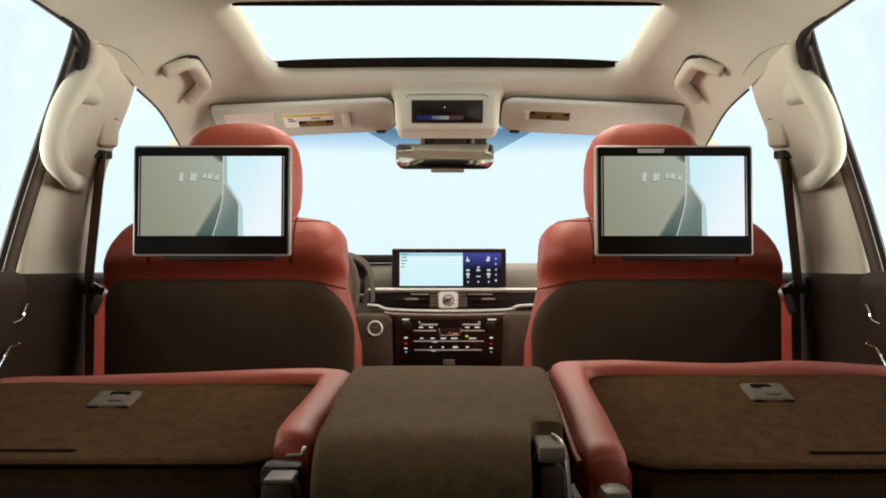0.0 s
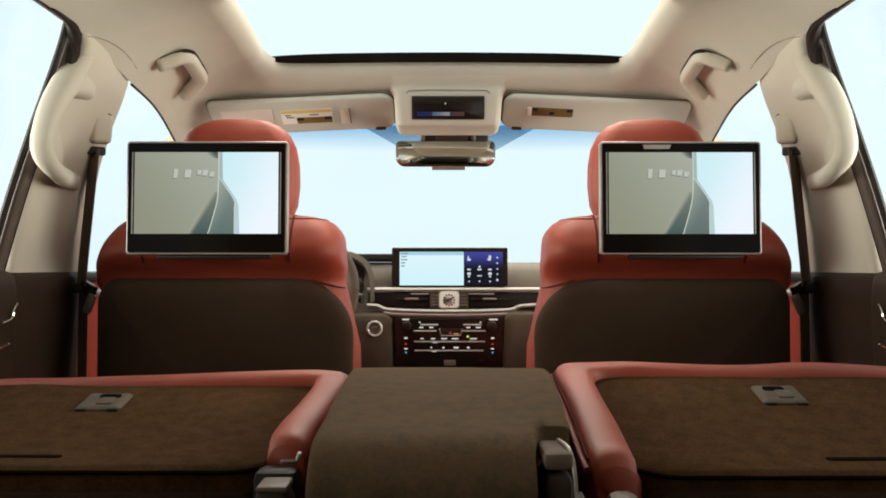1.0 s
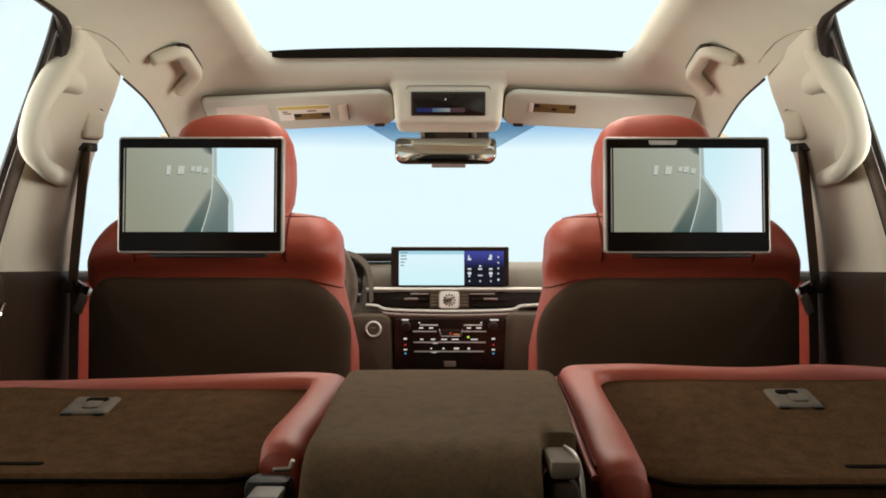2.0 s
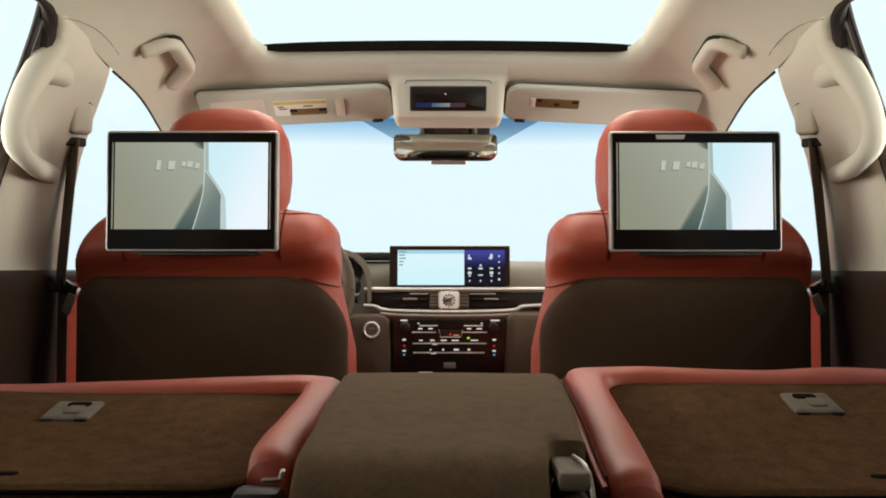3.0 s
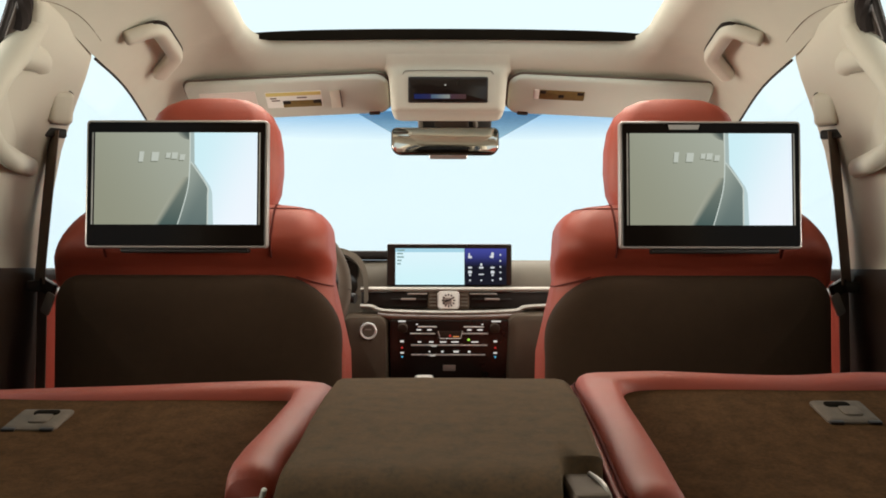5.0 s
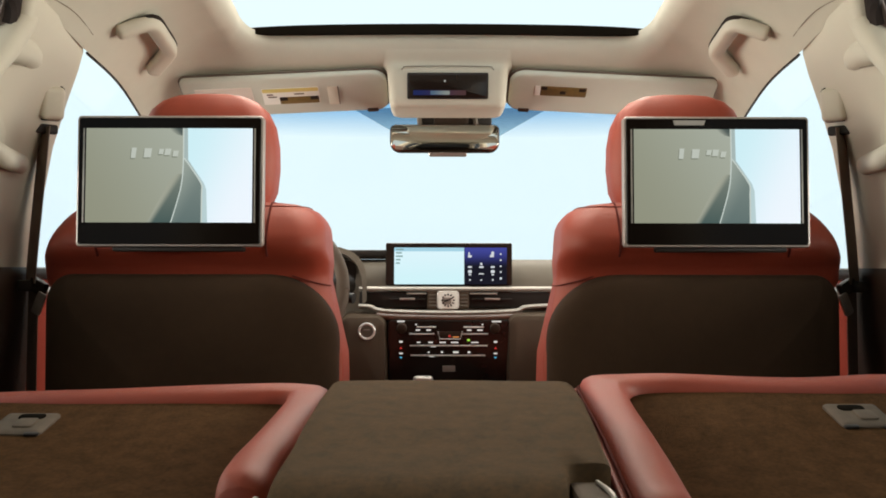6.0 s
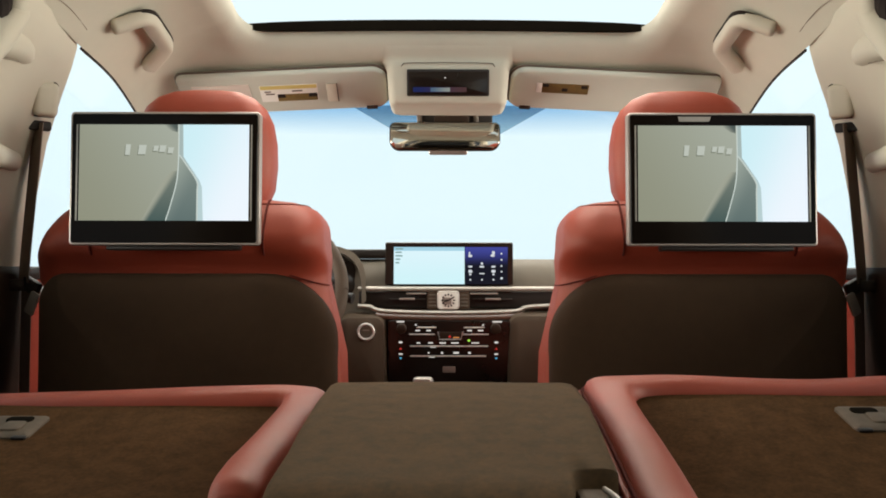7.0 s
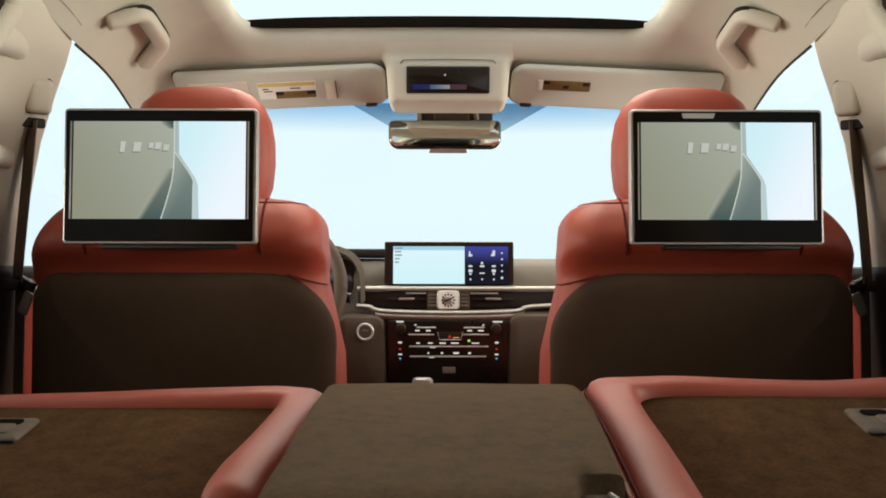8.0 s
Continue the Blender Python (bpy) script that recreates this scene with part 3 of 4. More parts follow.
def rear_screen(s):
    c = s * 0.4185
    w, h = 0.1425, 0.1005
    m = facing(c, 1.512, 0.800, 1.0)
    t = thing("rear_screen", (c, 1.53, 0.80), "flat rear passenger screen in a grey frame, showing a pale picture", "screen", "screens behind the front seats")
    part("housing", plate(w, h, 0.006, [(0.006, -0.014), (0.0, -0.008), (0.0, 0.004), (0.001, 0.006), (0.003, 0.0065)], m), SCREEN_FRAME, t, "grey-brown metal frame")
    part("bezel", plate(w - 0.0035, h - 0.0035, 0.004, [(0.0, 0.0), (0.0, 0.0075), (0.001, 0.0085)], m), BEZEL, t, "glossy black bezel")
    part("mount", slab(0.05, 0.04, 0.06, 0.01, 0.005, m @ Matrix.Translation((0, -0.06, -0.035))), BLACK, t)
    # bracket kept thin and dark so it also gives the screen's shadow line
    part("bracket_and_shadow", slab(0.100, 0.004, 0.024, 0.003, 0.002, m @ Matrix.Translation((0.01, -0.1035, -0.014))), BLACK, t, "thin dark bracket that also draws the shadow line below the screen")
    # picture area
    x0, x1, y0, y1 = -0.1275, 0.1265, -0.064, 0.0805
    d = part("display", flat([(x0, y0), (x1, y0), (x1, y1), (x0, y1)], m, 0.0089), PIC_GREY, t, "lit display with a pale grey-green picture")
    part("pale_area", flat([(0.0585, y0), (x1, y0), (x1, y1), (0.0275, y1), (0.0285, 0.0318), (0.040, 0.015), (0.053, -0.004), (0.0565, -0.014)], m, 0.0091), PIC_WHITE, d)
    part("shaded_area", flat([(-0.0334, y0), (0.003, y0), (0.010, -0.041), (0.0186, -0.0067), (0.0205, 0.0104), (0.0117, 0.0104), (-0.0013, -0.0025), (-0.0169, -0.032)], m, 0.0091), PIC_DARK, d)
    part("grey_area", flat([(0.003, y0), (0.050, y0), (0.049, -0.005), (0.0247, 0.0318), (0.0212, 0.0318), (0.0205, 0.0104), (0.0186, -0.0067), (0.010, -0.041)], m, 0.0092), PIC_TEAL, d)
    part("pale_band", flat([(0.050, y0), (0.0585, y0), (0.0565, -0.014), (0.053, -0.004), (0.040, 0.015), (0.0285, 0.0318), (0.0275, y1), (0.021, y1), (0.0212, 0.0318), (0.0247, 0.0318), (0.049, -0.005)], m, 0.0093), PIC_BAND, d)
    part("dark_spot", flat([(0.000, y1), (0.0195, y1), (0.0195, 0.069), (0.012, 0.0705), (0.005, 0.075)], m, 0.0092), PIC_SPOT, d)
    for pts, w in (([(0.0212, y1), (0.0212, 0.0275), (0.0186, -0.0067), (0.010, -0.041), (0.003, y0)], 0.0009), ([(0.0225, 0.0345), (0.034, 0.0185), (0.049, -0.005), (0.0497, -0.02), (0.0497, y0)], 0.0011)):
        a = smooth_path([(x, y, 0) for x, y in pts], 4)
        part("contour_line", flat([(p.x - w, p.y) for p in a] + [(p.x + w, p.y) for p in reversed(a)], m, 0.0095), PIC_LINE, d)
    # raised marks, as plain bars with a dark underside
    for x, bw, y, bh in ((-0.055, 0.008, 0.0425, 0.016), (-0.0335, 0.012, 0.0425, 0.014), (-0.013, 0.008, 0.0445, 0.008), (-0.003, 0.010, 0.044, 0.010), (0.009, 0.009, 0.0415, 0.009)):
        for dx, dy, mt, h in ((-0.0012, -0.0016, PIC_MARK_SHADE, 0.00955), (0, 0, PIC_MARK, 0.0097)):
            xa, xb, ya, yb = x + dx - bw / 2, x + dx + bw / 2, y + dy - bh / 2, y + dy + bh / 2
            part("mark_bar", flat([(xa, ya), (xb - 0.001, ya), (xb + 0.001, yb), (xa + 0.0015, yb)], m, h), mt, d)
    # highlights at the bezel's inner edges, painted as grey strips
    for x in (x0 - 0.0035, x1 + 0.0035):
        part("side_glint", flat([(x - 0.0012, y0), (x + 0.0012, y0), (x + 0.0012, y1), (x - 0.0012, y1)], m, 0.0089), STEEL, t, "thin grey strip drawn as a highlight on the bezel")
    if s > 0:
        part("sensor_window", flat([(-0.065, 0.0865), (-0.02, 0.0865), (-0.017, 0.094), (-0.067, 0.094)], m, 0.0089), STEEL, t)
    return t


for s in (-1, 1):
    rear_screen(s)

# ---- grips, belts ----


def roof_grip(s):
    t = thing("roof_grip", (s * 0.555, 1.78, 1.08), "beige plastic roof grip above the front door", "grab handle", "roof grips")
    a, b = Vector((s * 0.5570, 1.650, 1.0685)), Vector((s * 0.5650, 1.846, 1.0490))
    c, d = Vector((s * 0.5076, 1.674, 1.0945)), Vector((s * 0.5153, 1.802, 1.0785))
    pts = [a, a + (c - a) * 0.35, a + (c - a) * 0.70, c + (d - c) * 0.045 + (a - c) * 0.06, c + (d - c) * 0.20, (c + d) / 2, d - (d - c) * 0.20, d + (b - d) * 0.06 - (d - c) * 0.045, d + (b - d) * 0.30, d + (b - d) * 0.65, b]
    path_ = smooth_path(pts, 5)
    rads = [0.0150] * len(path_)
    rads[0] = rads[-1] = 0.0120
    rads[1] = rads[-2] = 0.0144
    part("bar", tube(path_, rads, 16, flat=0.85, power=0.65), TAN, t, angle=60)
    # no real gasket: a dark tube stands in for the recess shadow
    part("grip_gap_shade", tube(smooth_path([p + Vector((-s * 0.0068, -0.001, 0.0095)) for p in pts[:9]], 5), 0.0090, 8, flat=0.8), RUBBER, t, "dark tube drawn as the shadow between the bar and the roof")
    part("inner_gasket", tube(smooth_path([p + Vector((0, 0, 0.010)) for p in pts[6:]], 4), 0.0085, 8, flat=0.8), TAN, t)
    return t


def pillar_grip(s):
    t = thing("pillar_grip", (s * 0.66, 1.46, 0.90), "thick beige grab handle on the middle pillar", "grab handle", "pillar grips")
    pts = [(0.620, 1.485, 1.085), (0.624, 1.462, 1.035), (0.633, 1.430, 0.990), (0.643, 1.402, 0.946), (0.650, 1.388, 0.906), (0.654, 1.387, 0.874), (0.655, 1.41, 0.850), (0.670, 1.49, 0.838), (0.706, 1.62, 0.840)]
    bar = smooth_path([(s * x, y, z) for x, y, z in pts], 7)
    rads = [lerp_rows([(0, 0.014), (0.12, 0.020), (0.26, 0.0235), (0.40, 0.0195), (0.52, 0.0175), (0.76, 0.0170), (1.0, 0.0165)], i / (len(bar) - 1))[0] for i in range(len(bar))]
    part("bar", tube(bar, rads, 18, flat=0.85, up=(0, 1, 0), power=0.9), TAN, t, angle=70)
    # the pad that ties the upper end to the pillar
    pad = smooth_path([(s * x, y, z) for x, y, z in ((0.642, 1.425, 0.985), (0.640, 1.462, 0.994), (0.648, 1.51, 0.998), (0.668, 1.56, 1.000))], 5)
    part("upper_pad", tube(pad, [0.020, 0.0225, 0.0245, 0.0255, 0.026] + [0.0265] * 5 + [0.027] * 6, 16, flat=0.9, power=0.9), TAN, t, angle=70)
    # the shallow hollow between the bar and the pillar
    top, low = Vector((s * 0.628, 1.55, 1.02)), Vector((s * 0.704, 1.62, 0.842))
    rings = []
    for i, p in enumerate(bar[14:-4]):
        k = (i + 4) / (len(bar) - 12)
        root = top.lerp(low, min(1.0, k)) + Vector((s * 0.016, 0.02, 0))
        b = p.lerp(root, 0.45)
        b.y = p.y + 0.018
        rings.append([p, b, root, root + Vector((s * 0.012, 0.012, 0)), b + Vector((s * 0.012, 0.012, 0)), p + Vector((s * 0.006, 0.012, 0))])
    part("hollow", loft(rings), TAN, t, "shallow beige hollow behind the bar", angle=30)
    foot = [Vector((s * 0.636, 1.436, 0.9640)), Vector((s * 0.628, 1.458, 0.9665)), Vector((s * 0.632, 1.49, 0.9715))]
    part("joint_line", tube(smooth_path(foot, 4), 0.0009, 6), SEAM, t, "fine joint under the upper end")
    return t


def seat_belt(s):
    t = thing("seat_belt", (s * 0.69, 1.70, 0.62), "dark webbing front seat belt hanging from the middle pillar", "seat belt", "front seat belts")
    part("height_adjuster", plate(0.019, 0.028, 0.009, [(0, -0.014), (0, 0.004), (0.002, 0.009), (0.005, 0.012), (0.009, 0.013)], facing(s * 0.654, 1.622, 0.942, -14, -s * 38)), TAN, t, "pale beige belt height adjuster")
    # larger dark plate behind the adjuster paints the shadow round its edge
    part("adjuster_gap_shade", plate(0.021, 0.030, 0.010, [(0, -0.014), (0, -0.006)], facing(s * 0.654, 1.622, 0.942, -14, -s * 38)), RUBBER, t, "dark plate drawn as the shadow gap round the adjuster")
    part("guide_loop", slab(0.02, 0.008, 0.012, 0.004, 0.003, facing(s * 0.674, 1.640, 0.902, 0, -s * 40)), BLACK, t)
    path = [(0.674, 1.640, 0.905), (0.690, 1.655, 0.80), (0.705, 1.668, 0.70), (0.714, 1.678, 0.64)]
    for nm, off, lo in (("webbing", 0.0, path), ("lower_webbing", 0.0, [(0.714, 1.690, 0.64), (0.716, 1.690, 0.45), (0.716, 1.690, 0.2)])):
        bm = bmesh.new()
        pts = smooth_path([(s * x, y, z) for x, y, z in lo], 6)
        rings = [[p + Vector((a * s, b, 0)) for a, b in ((-0.015, -0.012), (-0.0145, -0.014), (0.015, 0.012), (0.0145, 0.014))] for p in pts]
        part(nm, loft(rings), WEB, t)
    part("stop_button", slab(0.022, 0.010, 0.012, 0.004, 0.003, facing(s * 0.712, 1.675, 0.636, 0, -s * 20)), BLACK, t)
    part("tongue", slab(0.010, 0.020, 0.004, 0.005, 0.0015, facing(s * 0.690, 1.660, 0.606, 0, s * 20) @ pose(0, 0, 0, 0, 0, s * 25)), STEEL, t, "chrome belt tongue")
    part("tongue_grip", slab(0.018, 0.012, 0.012, 0.005, 0.003, facing(s * 0.697, 1.672, 0.635, 0, s * 20) @ pose(0, 0, 0, 0, 0, s * 25)), BLACK, t)
    return t


for s in (-1, 1):
    roof_grip(s)
    pillar_grip(s)
    seat_belt(s)

# ---- sun visors, overhead console, mirror ----
CX = 0.012


def visor(s):
    c = CX + s * 0.348
    m = pose(0, 0, 0, 180 - 31, 0, 0) @ pose(0, 0, 0, 0, 0, 180)
    # the outer end hangs lower, along the roof's curve
    fall = Matrix.Identity(4)
    fall[2][0] = -s * 0.048
    m = Matrix.Translation((c, 2.016, 1.0415)) @ fall @ m
    # own x runs to the car's left here; own y runs forward and down
    t = thing("sun_visor", (c, 2.02, 1.05), "beige sun visor folded up, with a yellow warning sticker", "sun visor", "sun visors")
    corner = (0.026, 0.026, 0.034, 0.016) if s < 0 else (0.026, 0.026, 0.016, 0.034)
    part("panel", plate(0.218, 0.058, corner, [(0.004, -0.012), (0, -0.008), (0, 0.002), (0.002, 0.006), (0.006, 0.008)], m), VISOR, t)
    # the shadow gap along the visor's edge, put in as a brown tube
    rim = [m @ Vector((x, y, -0.004)) for x, y in rr(0.2195, 0.0595, corner, 8)]
    part("visor_gap_shade", tube(rim + [rim[0]], 0.0024, 6), HINGE, t, "dark tube drawn as the shadow gap round the visor")
    return t, m


for s in (-1, 1):
    t, m = visor(s)
    mi = m.inverted()

    c = CX + s * 0.348
    sx = (mi.to_3x3() @ Vector((1, 0, 0))).x

    def tag_plate(name, xa, xb, ya, yb, material, hgt, label=""):
        xs = sorted(((xa - c) * sx, (xb - c) * sx))
        part(name, slab((xs[1] - xs[0]) / 2, (yb - ya) / 2, 0.002, 0.002, 0.0006, m @ Matrix.Translation(((xs[0] + xs[1]) / 2, (ya + yb) / 2, hgt))), material, t, label)
    if s < 0:
        tag_plate("vanity_cover", -0.525, -0.405, -0.052 + 0.02, 0.045, TAN_LIGHT, 0.0085, "pale vanity mirror cover")
        tag_plate("warning_sticker", -0.385, -0.264, -0.026, 0.022, LABEL_W, 0.0085, "pale warning sticker with a yellow strip")
        tag_plate("sticker_strip", -0.384, -0.265, -0.0255, -0.015, LABEL_Y, 0.0092, "yellow strip")
        tag_plate("sticker_print", -0.350, -0.266, 0.000, 0.021, LABEL_D, 0.0092, "olive print")
        for xa, xb in ((-0.350, -0.333), (-0.284, -0.266)):
            tag_plate("print_block", xa, xb, 0.000, 0.010, RUBBER, 0.0098)
        for xa, xb, ya in ((-0.376, -0.362, -0.010), (-0.374, -0.355, -0.003), (-0.318, -0.296, -0.010)):
            tag_plate("print_bar", xa, xb, ya, ya + 0.003, HINGE, 0.0098)
        tag_plate("clip", -0.245, -0.222, -0.026, 0.028, TAN, 0.010)
        tag_plate("clip_gap", -0.224, -0.2215, -0.026, 0.028, HINGE, 0.0105)
    else:
        tag_plate("warning_sticker", 0.208, 0.306, -0.024, 0.004, LABEL_D, 0.0085, "olive yellow warning sticker")
        for xa, xb, ya in ((0.210, 0.222, -0.023), (0.250, 0.262, -0.012), (0.290, 0.304, -0.022)):
            tag_plate("print_block", xa, xb, ya, ya + 0.009, RUBBER, 0.0092)
        tag_plate("sticker_edge", 0.196, 0.208, -0.024, 0.004, LABEL_W, 0.0085)
    tag_plate("pivot_clip", CX + s * 0.165 - 0.012, CX + s * 0.165 + 0.012, 0.048, 0.060, DARK, 0.0075)

ohc = thing("overhead_console", (CX, 1.96, 1.08), "beige overhead console with a dark glossy display", "overhead console")
mo = facing(0.010, 1.972, 1.0515, -12)
# z, half width, rear y, corner: a neck that widens into the headliner
NECK = [(1.0035, 0.110, 1.978, 0.012), (1.0055, 0.118, 1.9725, 0.016), (1.0115, 0.122, 1.9695, 0.019), (1.0285, 0.1235, 1.9665, 0.020), (1.0535, 0.125, 1.962, 0.020), (1.075, 0.127, 1.9575, 0.021), (1.084, 0.131, 1.9565, 0.024), (1.090, 0.137, 1.9575, 0.028), (1.0955, 0.144, 1.9575, 0.034),
        (1.102, 0.152, 1.9550, 0.038), (1.110, 0.161, 1.9505, 0.042), (1.118, 0.171, 1.9470, 0.046), (1.126, 0.180, 1.9455, 0.048), (1.142, 0.186, 1.953, 0.050)]
part("body", loft([ring_at(z, 0.010, (a + 2.09) / 2, hw, (2.09 - a) / 2, r, 8) for z, hw, a, r in NECK]), LINER, ohc, angle=70)
# crease drawn as a thin dark tube, its shade given by colour
crease = smooth_path([mo @ Vector(p) for p in ((-0.096, 0.030, 0.0098), (-0.092, 0.0355, 0.0098), (-0.083, 0.0375, 0.0098), (0, 0.0385, 0.0098), (0.083, 0.0375, 0.0098), (0.092, 0.0355, 0.0098), (0.096, 0.030, 0.0098))], 6)
part("crease_shade", tube(crease, 0.0008, 6), HINGE, ohc, "fine dark line drawn as the shade of the crease above the display")
part("display_recess", slab(0.0845, 0.027, 0.004, 0.003, 0.001, mo @ Matrix.Translation((0, -0.002, 0.0105))), BLACK, ohc)
part("display", slab(0.081, 0.0235, 0.004, 0.002, 0.001, mo @ Matrix.Translation((0, -0.002, 0.0122))), PIANO, ohc, "dark display glass")
OH_BLUE = glow_grade("lit_blue_violet_reading", (0.02, 0.03, 0.12), (0.10, 0.05, 0.05), "X", 0.7)
OH_PALE = glow_grade("lit_pale_reading", (0.10, 0.17, 0.26), (0.33, 0.36, 0.33), "X", 0.7)
part("reading_band", slab(0.055, 0.005, 0.001, 0.001, 0.0002, mo @ Matrix.Translation((-0.017, -0.016, 0.0145))), OH_BLUE, ohc)
part("reading_bright", slab(0.020, 0.004, 0.001, 0.001, 0.0002, mo @ Matrix.Translation((-0.016, -0.016, 0.0153))), OH_PALE, ohc)
part("indicator_lamp", slab(0.0015, 0.0015, 0.001, 0.001, 0.0002, mo @ Matrix.Translation((-0.006, 0.008, 0.0145))), WHITE_LIT, ohc)

mir = thing("rear_view_mirror", (0.004, 2.15, 0.97), "black rear view mirror hanging from the windscreen", "rear view mirror")
mm = facing(0.0045, 2.145, 0.966, 3, 0)
part("casing", plate(0.126, 0.033, (0.014, 0.014, 0.024, 0.024), [(0.03, -0.035), (0.012, -0.028), (0.0, -0.008), (0.0, 0.0), (0.002, 0.003)], mm), PIANO, mir)
part("mirror_glass", plate(0.1235, 0.0305, (0.012, 0.012, 0.022, 0.022), [(0, 0.0), (0, 0.0034), (0.0015, 0.0042)], mm), MIRROR, mir, "silvered mirror glass")
part("stalk", box(-0.055, 0.115, 2.17, 2.22, 0.985, 1.04, 0.008), BLACK, mir)
part("sensor_cover", box(-0.02, 0.06, 2.155, 2.18, 0.99, 1.03, 0.004), DARK, mir)
part("lower_sensor", plate(0.044, 0.006, 0.005, [(0, -0.01), (0, 0.004), (0.002, 0.006)], facing(0.012, 2.15, 0.931, -20)), STEEL, mir, "grey sensor strip")
for dx in (-0.012, 0.0):
    part("sensor_eye", slab(0.003, 0.002, 0.002, 0.0018, 0.0005, facing(0.010 + dx, 2.1435, 0.9345, -20)), LABEL_W, mir)
for x in (-0.052, 0.078):
    part("bracket_post", tube([(x, 2.165, 0.992), (x - 0.004, 2.168, 1.032)], 0.006, 8), HINGE, mir, "grey-brown bracket post")
FRIT = pane("blue_grey_printed_glass", (0.35, 0.45, 0.52), (0.62, 0.78, 0.86), 0.96, 1.03, 0.02)
sh = thing("sensor_screen_print", (0.02, 2.26, 1.0), "blue-grey printed patch on the windscreen behind the mirror", "screen print")
bm = bmesh.new()
f = bm.faces.new([bm.verts.new(p) for p in ((-0.215, 2.19, 1.045), (0.25, 2.19, 1.045), (0.13, 2.262, 0.985), (-0.095, 2.262, 0.985))])
bmesh.ops.solidify(bm, geom=[f], thickness=0.002)
part("print", bm, FRIT, sh, smooth=False)

# ---- dashboard ----
DX = 0.0175
dash = thing("dashboard", (DX, 2.6, 0.3), "dark brown dashboard with silver and wood trim", "dashboard")
prof = [(2.47, 0.32), (2.44, 0.50), (2.445, 0.60), (2.45, 0.635), (2.465, 0.668), (2.50, 0.688), (2.58, 0.692), (2.85, 0.665), (2.88, 0.60), (2.88, 0.32)]
part("top_pad", loft([[Vector((x, y + 0.06 * abs(x - DX) ** 2, z)) for y, z in prof] for x in [-0.74 + 0.0925 * i for i in range(17)]]), PAD, dash, angle=50)
# instrument hood in front of the driver
def hood_ring(k):
    out = []
    for i in range(21):
        a = math.pi * i / 20
        ca, sa = math.cos(a), math.sin(a)
        out.append(Vector((-0.42 + (0.212 - 0.012 * k) * math.copysign(abs(ca) ** 0.45, ca), 2.405 + 0.11 * (k + 1), 0.575 + 0.146 * abs(sa) ** 0.5 - 0.008 * k)))
    return out


part("instrument_hood", loft([r + [Vector((-0.42 + (p.x + 0.42) * 0.95, p.y, p.z - 0.012)) for p in reversed(r)] for r in (hood_ring(k) for k in (-1, -0.9, -0.4, 0.3, 1))]), PAD, dash, angle=50)
part("hood_ridge", slab(0.10, 0.012, 0.14, 0.008, 0.005, facing(-0.245, 2.56, 0.705)), BLACK, dash, "black ridge of the instrument hood")
part("instrument_face", slab(0.19, 0.05, 0.01, 0.03, 0.003, facing(-0.42, 2.46, 0.64, 15)), PIANO, dash)

disp = thing("centre_display", (DX, 2.43, 0.62), "wide dashboard display with a map half and a menu half", "display")
md = facing(DX, 2.425, 0.6785, 3)
part("housing", plate(0.166, 0.0555, 0.005, [(0.004, -0.03), (0, -0.02), (0, 0.002), (0.0015, 0.004)], md), PIANO, disp, "glossy black display housing")
MAP = glow_grade("lit_pale_map", (0.66, 0.93, 0.98), (0.74, 0.94, 1.0), "Z", 0.97)
MENU = glow_grade("lit_blue_black_menu", (0.012, 0.012, 0.02), (0.06, 0.07, 0.34), "Z", 0.9, 0.45, 1.0)
mapscr = part("map_half", flat([(-0.1435, -0.0535), (0.040, -0.0535), (0.040, 0.043), (-0.1435, 0.043)], md, 0.0045), MAP, disp, "pale lit map picture")
part("map_header", flat([(-0.1435, 0.033), (0.040, 0.033), (0.040, 0.043), (-0.1435, 0.043)], md, 0.005), glow("lit_blue_header", (0.42, 0.72, 0.86), 0.9), mapscr)
for i, (w, y) in enumerate(((0.020, 0.036), (0.016, 0.027), (0.018, 0.018), (0.012, 0.009), (0.010, 0.0))):
    part("list_bar", flat([(-0.139, y), (-0.139 + w, y), (-0.139 + w, y + 0.004), (-0.139, y + 0.004)], md, 0.0053), glow("lit_grey_list", (0.30, 0.48, 0.48), 0.8), mapscr)
menu = part("menu_half", flat([(0.041, -0.0535), (0.152, -0.0535), (0.152, 0.043), (0.041, 0.043)], md, 0.0045), MENU, disp, "dark lit menu with white icons")
ICON = glow("lit_white_icon", (0.75, 0.78, 0.82), 0.85)
for x, y, w, h in ((0.055, 0.020, 0.007, 0.004), (0.053, 0.026, 0.0025, 0.006), (0.113, 0.021, 0.007, 0.004), (0.115, 0.028, 0.005, 0.006), (0.055, -0.008, 0.007, 0.003), (0.085, 0.0, 0.004, 0.004), (0.085, -0.008, 0.008, 0.003),
                   (0.115, -0.008, 0.007, 0.003), (0.055, -0.020, 0.007, 0.005), (0.055, -0.028, 0.004, 0.003), (0.085, -0.026, 0.009, 0.002), (0.115, -0.020, 0.007, 0.005), (0.115, -0.028, 0.004, 0.003), (0.055, -0.042, 0.003, 0.003), (0.085, -0.042, 0.003, 0.003), (0.115, -0.042, 0.003, 0.003),
                   (0.136, 0.026, 0.003, 0.003), (0.136, 0.010, 0.003, 0.003), (0.136, -0.006, 0.003, 0.003), (0.136, -0.021, 0.003, 0.003), (0.136, -0.038, 0.004, 0.004)):
    part("icon", plate(w * 0.75, h * 0.8, min(w, h) * 0.6, [(0, 0.0045), (0, 0.0055)], md @ Matrix.Translation((x, y, 0)), 3), ICON, menu)

